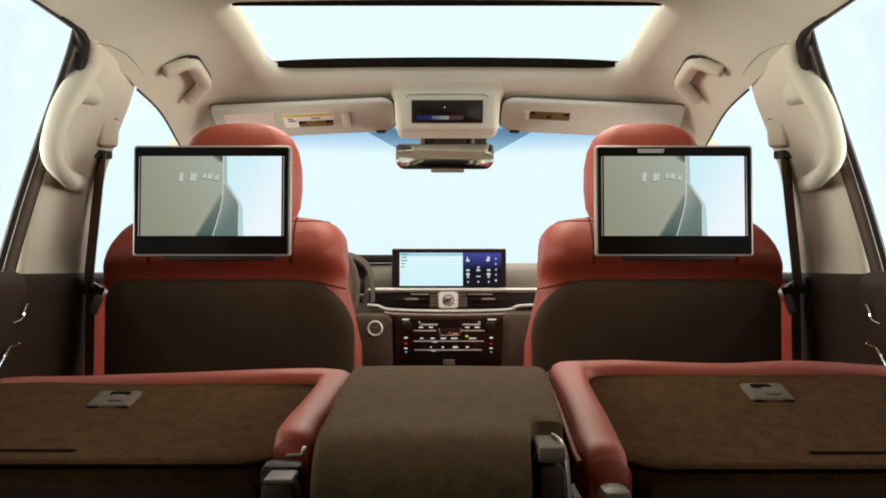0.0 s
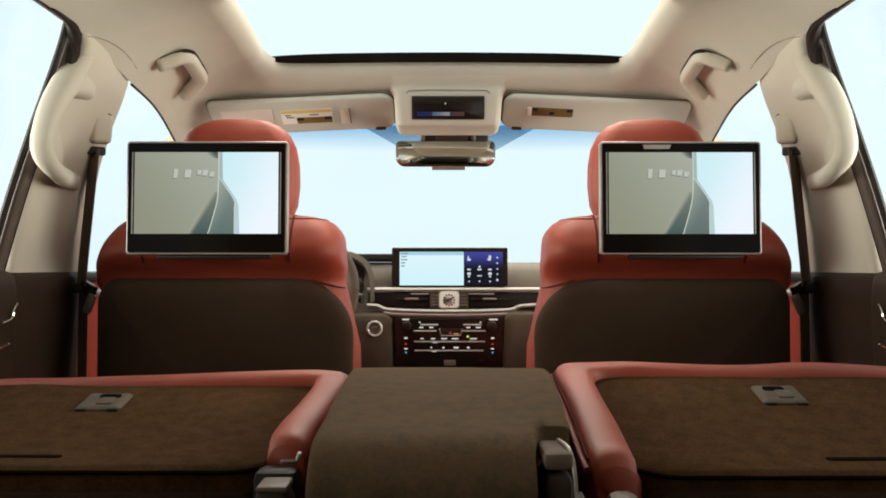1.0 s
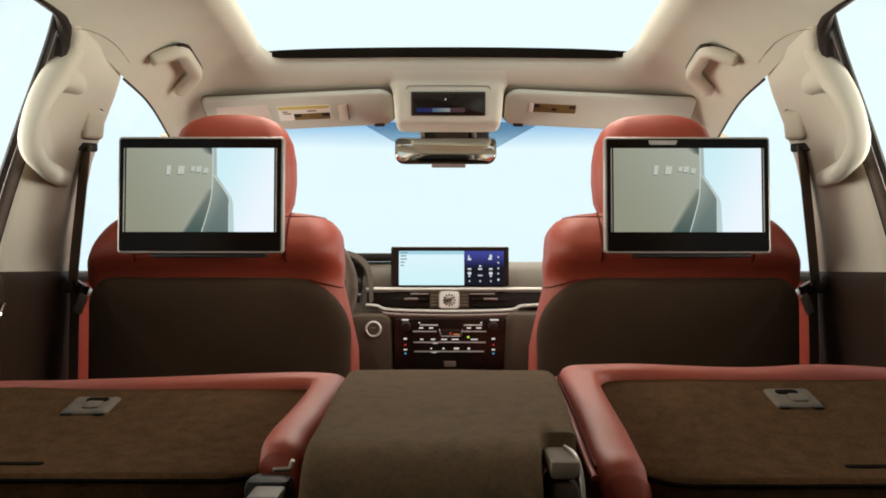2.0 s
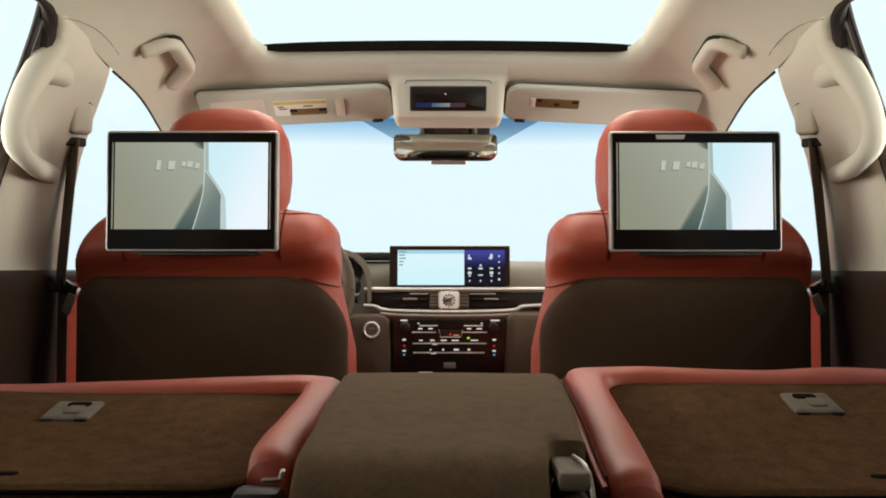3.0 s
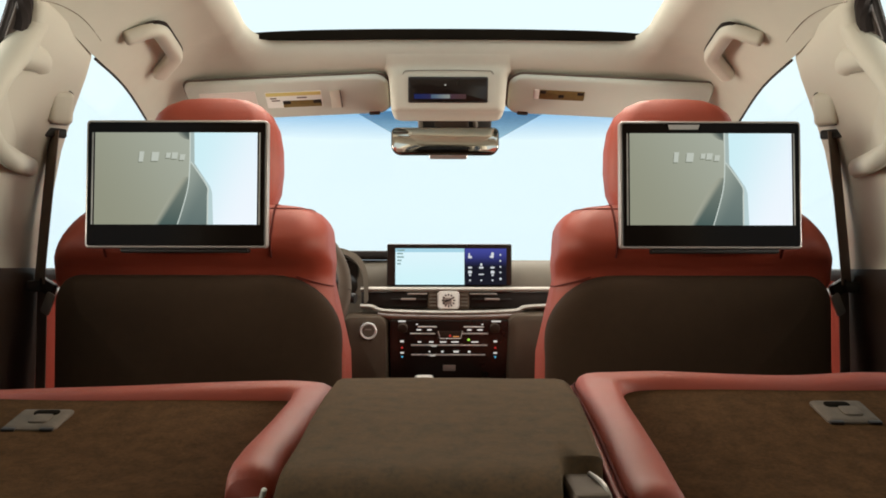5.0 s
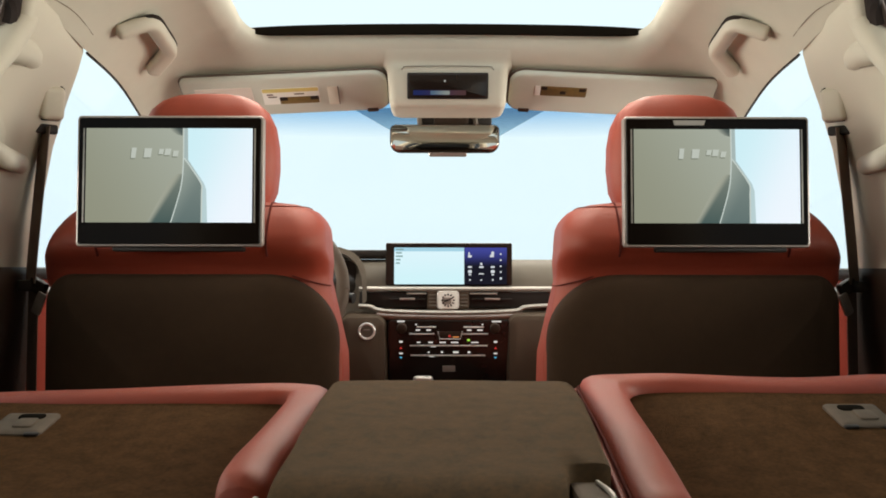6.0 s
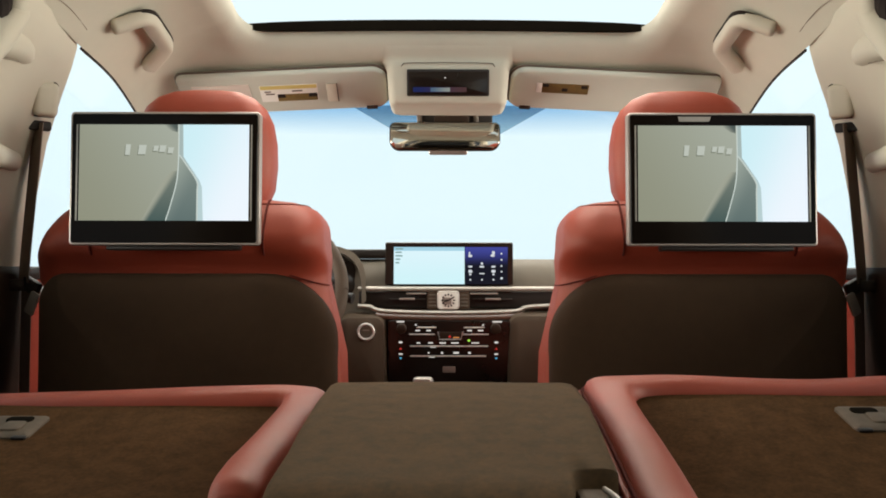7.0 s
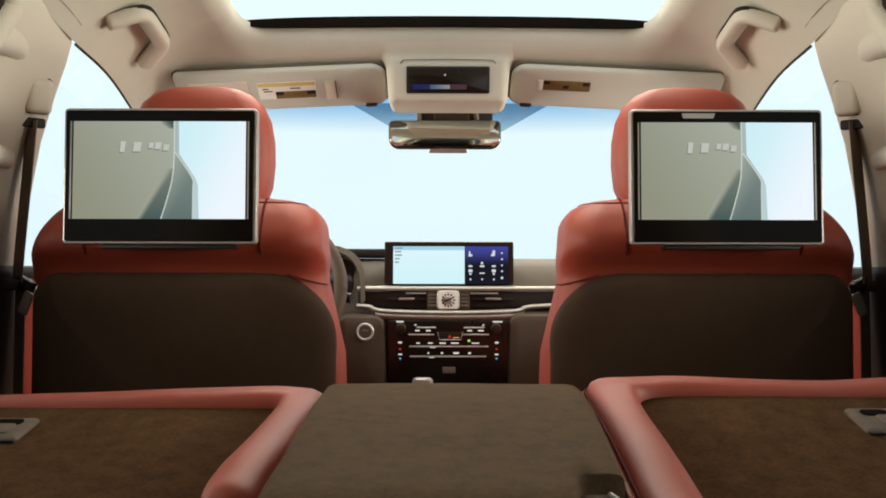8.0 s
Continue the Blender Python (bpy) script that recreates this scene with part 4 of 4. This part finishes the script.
# trim under the display: silver bars, vents, clock, wood
part("upper_bar", tube([(DX + x, 2.415 + 0.10 * x * x, 0.613 - 0.0 * x) for x in [-0.235 + 0.05 * i for i in range(18)]], 0.0085, 10, flat=0.8), BAR, dash, "satin silver bar")
part("vent_cavity", box(DX - 0.235, DX + 0.62, 2.428, 2.50, 0.563, 0.606, 0.004), BLACK, dash, "black vent opening")
for x0, x1 in ((-0.155, -0.062), (0.062, 0.165)):
    part("vent_blade", slab((x1 - x0) / 2, 0.0022, 0.03, 0.002, 0.001, facing(DX + (x0 + x1) / 2, 2.428, 0.586)), BLACK, dash)
    xm = DX + (x0 + x1) / 2
    part("vent_tab", slab(0.020, 0.0028, 0.012, 0.0024, 0.001, facing(xm, 2.413, 0.587)), SILVER, dash)
for xm, w in ((-0.085, 0.026), (0.09, 0.036)):
    part("upper_vent_blade", slab(w, 0.0022, 0.02, 0.002, 0.001, facing(DX + xm, 2.418, 0.601)), STEEL, dash)
part("clock_surround", slab(0.055, 0.024, 0.02, 0.006, 0.003, facing(DX - 0.002, 2.424, 0.584)), KNEE, dash)
for k in (-1, 1):
    for j in range(4):
        part("surround_rib", slab(0.010, 0.0022, 0.004, 0.001, 0.0008, facing(DX - 0.002 + k * 0.041, 2.413, 0.570 + 0.009 * j)), PAD, dash)
clock = thing("clock", (DX - 0.002, 2.41, 0.56), "small analogue dashboard clock with a silver face", "clock")
mc = facing(DX - 0.002, 2.412, 0.584)
part("bezel", plate(0.029, 0.0245, 0.010, [(0, -0.006), (0, 0.004), (0.002, 0.006)], mc), PALE, clock)
part("face", plate(0.0255, 0.021, 0.008, [(0, 0.004), (0, 0.0065)], mc), LABEL_W, clock, "off-white clock face")
for a in range(0, 360, 30):
    part("hour_mark", slab(0.0019, 0.0028, 0.001, 0.0008, 0.0003, mc @ pose(0, 0, 0.007, 0, 0, a) @ Matrix.Translation((0, 0.0150, 0))), BLACK, clock)
for a, ln, w in ((60, 0.013, 0.0018), (-100, 0.011, 0.0024)):
    part("hand_bar", slab(w, ln / 2, 0.001, 0.0008, 0.0003, mc @ pose(0, 0, 0.0078, 0, 0, -a) @ Matrix.Translation((0, ln / 2, 0))), BLACK, clock)
part("inner_dial", plate(0.012, 0.009, 0.005, [(0, 0.006), (0, 0.0068)], mc @ Matrix.Translation((-0.004, -0.002, 0)), 4), STEEL, clock)

low = smooth_path([(DX - 0.235, 2.41, 0.569), (DX - 0.205, 2.408, 0.567), (DX - 0.165, 2.405, 0.556), (DX, 2.40, 0.552), (DX + 0.165, 2.405, 0.556), (DX + 0.205, 2.408, 0.567), (DX + 0.33, 2.415, 0.572), (DX + 0.60, 2.45, 0.575)], 6)
part("lower_bar", tube(low, 0.008, 10, flat=0.75), BAR, dash, "satin silver lower bar")
part("wood_band", tube([p + Vector((0, -0.004, -0.0140)) for p in low if abs(p.x - DX) < 0.19], [0.0105] * sum(1 for p in low if abs(p.x - DX) < 0.19), 10, flat=0.9), WOOD, dash, "red-brown wood band")
part("knee_pod_driver", slab(0.062, 0.10, 0.12, 0.03, 0.02, facing(-0.205, 2.44, 0.45, -4)), KNEE, dash, "dark brown switch panel")
part("knee_pod_passenger", slab(0.075, 0.11, 0.12, 0.03, 0.02, facing(DX + 0.225, 2.44, 0.445, -4)), KNEE, dash, "dark brown knee panel")
part("lower_dash", box(-0.74, 0.74, 2.47, 2.85, 0.25, 0.58, 0.02), DARK, dash)

sb = thing("start_button", (-0.193, 2.375, 0.506), "round engine start button with a silver ring", "button")
ms = facing(-0.193, 2.373, 0.506, -4)
part("ring", tube([ms @ Vector((0.0195 * math.cos(a), 0.0195 * math.sin(a), 0.003)) for a in [2 * math.pi * i / 28 for i in range(29)]], 0.0032, 8), RING, sb, "silver ring")
part("cap", plate(0.0165, 0.0165, 0.0164, [(0, -0.004), (0, 0.002), (0.002, 0.004)], ms), PAD, sb)
part("legend_bar", slab(0.008, 0.0016, 0.001, 0.0008, 0.0003, ms @ Matrix.Translation((0, 0.004, 0.0048))), STEEL, sb)

stack = thing("centre_stack", (DX, 2.42, 0.30), "glossy black control stack with rows of lit buttons", "control panel")
mk = facing(DX, 2.395, 0.455, -10)
part("panel", slab(0.158, 0.089, 0.06, 0.010, 0.006, mk @ Matrix.Translation((0, -0.009, -0.03))), PIANO, stack)
SC = 0.00163


def on_stack(px, py):
    """A place on the stack from its place in a drawing of it whose middle is 795, 610."""
    return (px - 795) * SC, (610 - py) * SC


for x, y, w, h in ((719, 563, 8, 2), (870, 563, 10, 2), (743, 568, 2, 2), (848, 568, 2, 2), (746, 577, 5, 2), (763, 577, 5, 2), (827, 577, 5, 2), (844, 577, 6, 2), (763, 583, 5, 1.5), (810, 583, 5, 1.5), (824, 583, 4, 1.5), (796, 584, 3, 3),
                   (747, 597, 4, 1.6), (766, 597, 5, 1.8), (785, 597, 7, 1.8), (804, 597, 8, 1.8), (836, 597, 8, 1.6), (763, 613, 2, 2), (784, 613, 2.5, 2.5), (806, 613, 6, 2.5), (827, 613, 3, 2.5), (719, 596, 4, 2.5), (869, 596, 4, 2.5), (719, 615, 4, 2), (869, 615, 4, 2), (770, 604, 6, 1), (768, 620, 6, 1)):
    u, v = on_stack(x, y)
    part("legend_bar", plate(w * SC * 0.75, h * SC * 0.6, min(w, h) * SC * 0.4, [(0, -0.001), (0, 0.0008)], mk @ Matrix.Translation((u, v, 0)), 2), WHITE_LIT, stack)
for x in (719, 869):
    for y, mt in ((606, RED_LIT), (622, BLUE_LIT)):
        u, v = on_stack(x, y)
        part("temperature_arrow", flat([(u - 0.0038, v - 0.0026), (u + 0.0038, v - 0.0026), (u, v + 0.003)] if mt is RED_LIT else [(u - 0.0038, v + 0.0026), (u, v - 0.003), (u + 0.0038, v + 0.0026)], mk, 0.001), mt, stack)
    u, v = on_stack(x + (1.5 if x < 800 else -1.5), 573)
    part("knob", plate(0.013, 0.013, 0.0129, [(0, -0.002), (0, 0.012), (0.001, 0.014), (0.003, 0.015)], mk @ Matrix.Translation((u, v, 0))), DARK, stack, "dark rotary knob")
u, v = on_stack(826, 593)
part("green_lamp", plate(0.0035, 0.0028, 0.0025, [(0, 0), (0, 0.0014)], mk @ Matrix.Translation((u, v, 0)), 3), GREEN_LIT, stack)
for a, b, y in ((732, 772, 583), (815, 857, 583), (733, 856, 602), (734, 853, 618), (744, 775, 572), (818, 850, 572)):
    (u0, v), (u1, _) = on_stack(a, y), on_stack(b, y)
    part("silver_ridge", slab((u1 - u0) / 2, 0.0016, 0.006, 0.0012, 0.0008, mk @ Matrix.Translation(((u0 + u1) / 2, v, 0.001))), RING, stack, "thin silver ridge between buttons")
u, v = on_stack(796, 586)
for pts in (((-0.031, 0.012), (-0.026, -0.008), (0.028, -0.008), (0.033, 0.012)),):
    part("hazard_edge", tube([mk @ Vector((u + a, v + b, 0.003)) for a, b in pts], 0.0012, 6), RING, stack, "thin silver edge round the hazard switch")
part("hazard_triangle", flat([(u - 0.004, v - 0.003), (u + 0.004, v - 0.003), (u, v + 0.004)], mk, 0.0028), RED_LIT, stack)
part("airbag_lamp", slab(0.008, 0.0014, 0.001, 0.001, 0.0003, mk @ Matrix.Translation((u + 0.016, v - 0.003, 0.0028))), AMBER_LIT, stack)
part("hazard_surround", slab(0.034, 0.011, 0.004, 0.004, 0.001, mk @ Matrix.Translation((u, v, 0.0))), DARK, stack)
u, v = on_stack(795, 640)
part("socket_cover", slab(0.0165, 0.008, 0.003, 0.002, 0.001, mk @ Matrix.Translation((u, v, 0.0005))), STEEL, stack, "small grey cover")
part("lower_panel", box(DX - 0.158, DX + 0.158, 2.36, 2.47, 0.25, 0.365, 0.01), PIANO, stack)

con = thing("centre_console", (DX, 2.1, 0.0), "dark centre console between the front seats", "console")
part("body", box(DX - 0.13, DX + 0.13, 1.62, 2.42, 0.0, 0.36, 0.02), DARK, con)
part("armrest_lid", box(DX - 0.12, DX + 0.12, 1.64, 1.95, 0.36, 0.40, 0.018), RED, con, "red leather armrest lid")
shift = thing("gear_lever", (-0.045, 2.2, 0.36), "gear lever with a silver-topped knob", "gear lever")
part("lever", tube([(-0.045, 2.2, 0.355), (-0.045, 2.205, 0.40)], 0.01, 10), BLACK, shift)
part("knob", slab(0.024, 0.016, 0.05, 0.012, 0.008, pose(-0.045, 2.205, 0.388)), SILVER, shift, "silver knob")

wheel = thing("steering_wheel", (-0.42, 2.2, 0.60), "dark leather steering wheel before the driver's seat", "steering wheel")
mw = facing(-0.42, 2.18, 0.615, 24)
part("rim", tube([mw @ Vector((0.188 * math.cos(a), 0.188 * math.sin(a), 0)) for a in [2 * math.pi * i / 48 for i in range(49)]], 0.0155, 12), KNEE, wheel)
part("lever", tube([(-0.30, 2.275, 0.602), (-0.245, 2.258, 0.598), (-0.214, 2.25, 0.594)], [0.007, 0.011, 0.013], 10), BLACK, wheel, "black column lever")
part("hub", plate(0.075, 0.06, 0.035, [(0, -0.05), (0, 0.0), (0.01, 0.012), (0.03, 0.016)], mw), BLACK, wheel)
for a in (0, 180, 270):
    part("spoke", slab(0.06, 0.018, 0.016, 0.006, 0.004, mw @ pose(0, 0, 0, 0, 0, a) @ Matrix.Translation((0.125, 0, -0.008))), DARK, wheel)
part("column", tube([mw @ Vector((0, 0, -0.04)), mw @ Vector((0, 0, -0.25))], 0.045, 14), BLACK, wheel)
part("stalk", tube([mw @ Vector((0.04, -0.02, -0.07)), mw @ Vector((0.175, -0.035, -0.055))], [0.008, 0.012], 8), BLACK, wheel)

# ---- folded second row ----


def folded_seat(s):
    lift = 0.008 if s > 0 else 0.0
    xi, xo = (0.146, 0.66) if s > 0 else (0.124, 0.66)
    c, hw = s * (xi + xo) / 2, (xo - xi) / 2
    t = thing("folded_rear_seat", (c, 1.0, 0.0), "red leather second-row seat folded flat, carpeted on its back", "car seat", "folded second-row seats")
    tilt = 8.5
    # padded red edge: along the top of the backrest and down its inner side
    zf, zn, r, rn, fall = (0.523, 0.483, 0.028, 0.0165, 0.0) if s > 0 else (0.513, 0.495, 0.027, 0.017, 0.008)
    dn, di, dy = (0.0, 0.0, 0.0) if s > 0 else (0.016, 0.012, 0.030)
    # the inner far corner of the edge: rounded on one seat, sharp on the other
    far = [(xi + 0.082, 1.117), (xi + 0.056, 1.112), (xi + 0.045, 1.099), (xi + 0.041, 1.075)] if s > 0 else [(xi + 0.064, 1.1175), (xi + 0.047, 1.117), (xi + 0.0425, 1.112), (xi + 0.0425, 1.085)]
    da = 0.002 if s > 0 else 0.0
    # outer x, y; inner x, y; height of the top
    top = zf + 0.84 * r + 0.003
    low = zn + 0.84 * rn + 0.003
    st = [(xo + 0.028, 0.90, xo - 0.02, 0.90, low - 0.008), (xo + 0.028, 1.04, xo - 0.022, 1.03, top - 0.035), (xo + 0.014, 1.12, xo - 0.03, 1.08, top - 0.022 - fall), (xo - 0.03, 1.16, xo - 0.06, 1.108, top - 0.008 - fall), (xo - 0.09, 1.170, xo - 0.10, 1.115, top - 0.002 - fall), (xo - 0.18, 1.171, xo - 0.18, 1.116, top - fall),
          (xi + 0.25, 1.171, xi + 0.25, 1.116, top - 0.002 - fall * 0.5), (xi + 0.13, 1.171, xi + 0.135, 1.117, top + 0.0005), (xi + 0.06, 1.171, *far[0], top + 0.001), (xi + 0.022, 1.169, *far[1], top + 0.0005), (xi + 0.004 + da * 0.7, 1.160, *far[2], top - 0.001), (xi - 0.002 + da, 1.13, *far[3], top - 0.005),
          (xi - 0.003 + dn * 0.35 + da, 1.03, xi + 0.041 + di * 0.35, 1.01, top + (low - top) * 0.36), (xi - 0.004 + dn * 0.6 + da, 0.95 + dy * 0.4, xi + 0.042 + di * 0.6, 0.94 + dy * 0.4, top + (low - top) * 0.64), (xi - 0.005 + dn + da, 0.88 + dy, xi + 0.042 + di, 0.88 + dy, low + 0.004), (xi - 0.004 + dn + da, 0.850 + dy, xi + 0.041 + di, 0.850 + dy, low - 0.002), (xi - 0.002 + dn + da, 0.836 + dy, xi + 0.039 + di, 0.836 + dy, low - 0.012)]
    outer_ = smooth_path([(s * q[0], q[1], q[4]) for q in st], 6)
    inner_ = smooth_path([(s * q[2], q[3], q[4]) for q in st], 6)
    band = []
    for i, (o, n_) in enumerate(zip(outer_, inner_)):
        d = (n_ - o)
        wd = math.hypot(d.x, d.y)
        d = Vector((d.x / wd, d.y / wd, 0))
        lump = 0.0009 * math.sin(i * 0.43 + s) * min(1.0, abs(i - 58) / 14)
        ring = []
        for e, z in ((0, -0.075), (0.0005, -0.030), (-0.001, -0.016), (0.001, -0.009), (0.005, -0.0035), (0.011, -0.0008), (0.018, 0.0005)):
            ring.append(o + d * e + Vector((0, 0, z + (lump if z > -0.01 else 0))))
        for e, z in ((0.017, 0.0), (0.010, -0.0015), (0.0045, -0.005), (0.001, -0.010), (0.0, -0.017), (0.0, -0.06)):
            ring.append(n_ - d * e + Vector((0, 0, z + (lump if z > -0.01 else 0))))
        band.append(ring)
    part("backrest_edge", loft(band), RED, t, "padded red leather edge of the backrest", angle=70)
    part("inner_side", box(min(s * (xi + 0.004), s * (xi + 0.05)), max(s * (xi + 0.006), s * (xi + 0.05)), 0.858 if s > 0 else 0.95, 1.15, 0.36, 0.475, 0.01), RED, t)
    if s < 0:
        part("piping", tube([p + Vector((0.0005, 0, -0.021)) for p in outer_[62:-9]], 0.0019, 6), RED_SEAM, t)
    else:
        part("piping", tube([p + Vector((-0.0015, 0, -0.012)) for p in outer_[60:-9]], 0.0016, 6), RED_SEAM, t)
        part("lower_piping", tube([p + Vector((-0.0050, 0, -0.017)) for p in outer_[60:-6]], 0.0034, 8), RED, t, "red leather piping below the edge")
    part("backrest", plate((xo - xi) / 2 - 0.02, 0.135, 0.02, [(0, -0.11), (0, -0.012)], pose(c, 1.0, 0.496 if s > 0 else 0.491, 10.7 if s > 0 else 6.5)), FELT, t, "dark padded backrest core")
    # carpeted back
    px0, px1 = xi + (0.034 if s > 0 else 0.038), xo - 0.012
    mc_ = pose(s * (px0 + px1) / 2, 0.995, 0.498 if s > 0 else 0.493, 10.7 if s > 0 else 6.5)
    w2, h2 = (px1 - px0) / 2, 0.141
    far_up = 0.014 if s > 0 else 0.017
    rows, rim = [], []
    for i in range(33):
        a = -math.cos(math.pi * i / 32)
        y = h2 * a
        rc = 0.055 if y < 0 else (0.034 if s > 0 else 0.010)
        over = max(0.0, abs(y) - (h2 - rc))
        w = w2 - rc + math.sqrt(max(0.0, rc * rc - over * over)) - 0.0005
        lift_y = far_up * max(0.0, (y + 0.02) / (h2 + 0.02)) ** 2 + 0.0012 * math.sin(y * 31)
        ht = 0.003 if abs(y) < h2 - 0.006 else 0.0
        rows.append([mc_ @ Vector((x, y, z + lift_y)) for x, z in ((-w, -0.03), (-w, ht - 0.004), (-w + 0.004, ht), (-w * 0.5, ht + 0.001), (0, ht), (w * 0.5, ht + 0.001), (w - 0.004, ht), (w, ht - 0.004), (w, -0.03))])
        rim.append((w, y, lift_y - 0.001))
    part("carpet_panel", loft(rows), CARPET, t, "brown carpet with rounded corners", angle=60)
    edge = [mc_ @ Vector((w + 0.001, y, z)) for w, y, z in rim] + [mc_ @ Vector((-w - 0.001, y, z)) for w, y, z in reversed(rim)]
    part("carpet_edge", tube(edge + [edge[0]], 0.0022, 6), VOID, t, "dark bound carpet edge")
    # not cut in: a black strip paints the slot's dark inside
    part("strap_slot", slab(0.14, 0.004, 0.006, 0.003, 0.001, mc_ @ Matrix.Translation((s * (0.53 - (px0 + px1) / 2), -0.105, 0.0016))), VOID, t, "narrow black strip drawn as the dark inside of a carpet slot")
    part("hinge_skirt", box(min(s * (xi + 0.06), s * xo), max(s * (xi + 0.06), s * xo), 0.848, 0.90, 0.12, 0.462, 0.02), FELT, t, "dark carpeted skirt over the hinge")
    part("cushion", box(min(s * xi, s * xo), max(s * xi, s * xo), 0.86, 1.22, 0.18, 0.40, 0.04), RED, t)
    part("base", box(min(s * (xi + 0.04), s * (xo - 0.04)), max(s * (xi + 0.04), s * (xo - 0.04)), 0.82, 1.2, 0.0, 0.19, 0.02), BLACK, t)
    # child seat anchor plate
    ax = s * 0.411 if s > 0 else -0.417
    ma = mc_ @ Matrix.Translation((ax - s * (px0 + px1) / 2, 0.071, 0.0078 if s > 0 else 0.0086)) @ pose(0, 0, 0, 5.6 if s > 0 else 6.8)
    an = part("anchor_plate", plate(0.0270, 0.0245, 0.005, [(0, -0.001), (0, 0.003), (0.002, 0.0045), (0.008, 0.005)], ma), ANCHOR, t, "grey child seat anchor plate")
    # the plate's opening, its inner dark painted as a black slab
    part("slot", slab(0.013, 0.006, 0.002, 0.005, 0.0005, ma @ Matrix.Translation((-s * 0.003, 0.012, 0.0051))), VOID, an)
    part("catch", slab(0.010, 0.010, 0.003, 0.004, 0.0012, ma @ Matrix.Translation((0.004, -0.004, 0.0055))), ANCHOR, an)
    for dx in (-0.019, 0.019):
        part("foot", slab(0.007, 0.003, 0.003, 0.002, 0.001, ma @ Matrix.Translation((dx, -0.0245, 0.003))), BLACK, an)
    # inner hinge
    if s > 0:
        part("hinge_bracket", box(0.150, 0.180, 0.785, 0.825, 0.25, 0.470, 0.010), HINGE, t, "grey metal hinge bracket")
    else:
        part("hinge_bracket", box(-0.173, -0.139, 0.785, 0.828, 0.25, 0.478, 0.012), DARK, t, "dark brown hinge bracket")
        part("bracket_cap", box(-0.170, -0.142, 0.788, 0.826, 0.474, 0.4805, 0.003), HINGE, t, "grey-brown bracket cap")
        part("hinge_cover", box(-0.182, -0.140, 0.829, 0.862, 0.28, 0.484, 0.008), BLACK, t, "black hinge cover")
        part("release_lever", slab(0.0085, 0.0022, 0.004, 0.002, 0.001, pose(-0.152, 0.857, 0.487, 20, 0, 14)), STEEL, t, "shiny release lever")
        part("lever_tip", slab(0.0022, 0.003, 0.008, 0.002, 0.001, pose(-0.1425, 0.857, 0.4925, 20, 18, 0)), LABEL_W, t)
    return t


for s in (-1, 1):
    folded_seat(s)

mid = thing("middle_rear_seat", (0.0, 1.0, 0.0), "carpet-covered centre backrest folded flat between the seats", "car seat")


def roll_profile(y0, z0, low):
    pts = [(1.170, low), (1.185, 0.50), (1.183, 0.527), (1.172, 0.540), (1.15, 0.5435), (1.05, 0.541), (0.95, 0.533), (0.90, 0.526)]
    pts += [(y0 + 0.06 - 0.06 * math.sin(a), z0 - 0.06 + 0.06 * math.cos(a)) for a in [math.pi / 2 * i / 7 for i in range(8)]]
    return pts + [(y0, z0 - 0.12), (y0 + 0.005, low)]


full = roll_profile(0.775, 0.522, 0.15)
short = [(max(y, 0.858 + 0.02 * max(0.0, 0.5 - z)), max(z, 0.500)) for y, z in full]


def blend(k):
    return [(a[0] + (b[0] - a[0]) * k, a[1] + (b[1] - a[1]) * k) for a, b in zip(full, short)]


rings = []
for x, k, pf in ((-0.124, 0.10, full), (-0.1215, 0.03, full), (-0.115, 0.0, full), (-0.05, -0.008, full), (0.02, -0.008, full), (0.082, 0.0, full), (0.086, 0.0, full), (0.090, 0.0, blend(0.45)), (0.096, 0.0, blend(0.85)), (0.104, 0.0, short), (0.125, 0.0, short), (0.134, 0.015, short), (0.140, 0.06, short)):
    rings.append([Vector((x * (1 - 0.12 * min(1.0, max(0.0, (1.12 - y) / 0.26)) * min(1.0, max(0.0, (x - 0.06) / 0.08))), 1.0 + (y - 1.0) * (1 - k * 0.3), 0.45 + (z - 0.45) * (1 - k))) for y, z in pf])
part("carpet_body", loft(rings), CARPET_MID, mid, "brown-grey carpet rolled over the edge", angle=60)
part("side_hinge", box(0.0905, 0.116, 0.785, 0.852, 0.25, 0.492, 0.008), DARK, mid, "dark brown side hinge")
part("hinge_cap", box(0.0900, 0.1165, 0.790, 0.852, 0.494, 0.510, 0.004), HINGE_CAP, mid, "pale grey hinge cap")
part("hinge_arm", tube(smooth_path([(0.118, 0.80, 0.47), (0.132, 0.79, 0.44), (0.138, 0.785, 0.40), (0.139, 0.785, 0.3)], 5), 0.008, 8), HINGE, mid)
part("hinge_edge", tube(smooth_path([(0.110, 0.845, 0.511), (0.1155, 0.80, 0.508), (0.118, 0.784, 0.47), (0.119, 0.782, 0.40), (0.1195, 0.782, 0.28)], 5), 0.002, 6), STEEL, mid, "bright metal edge")
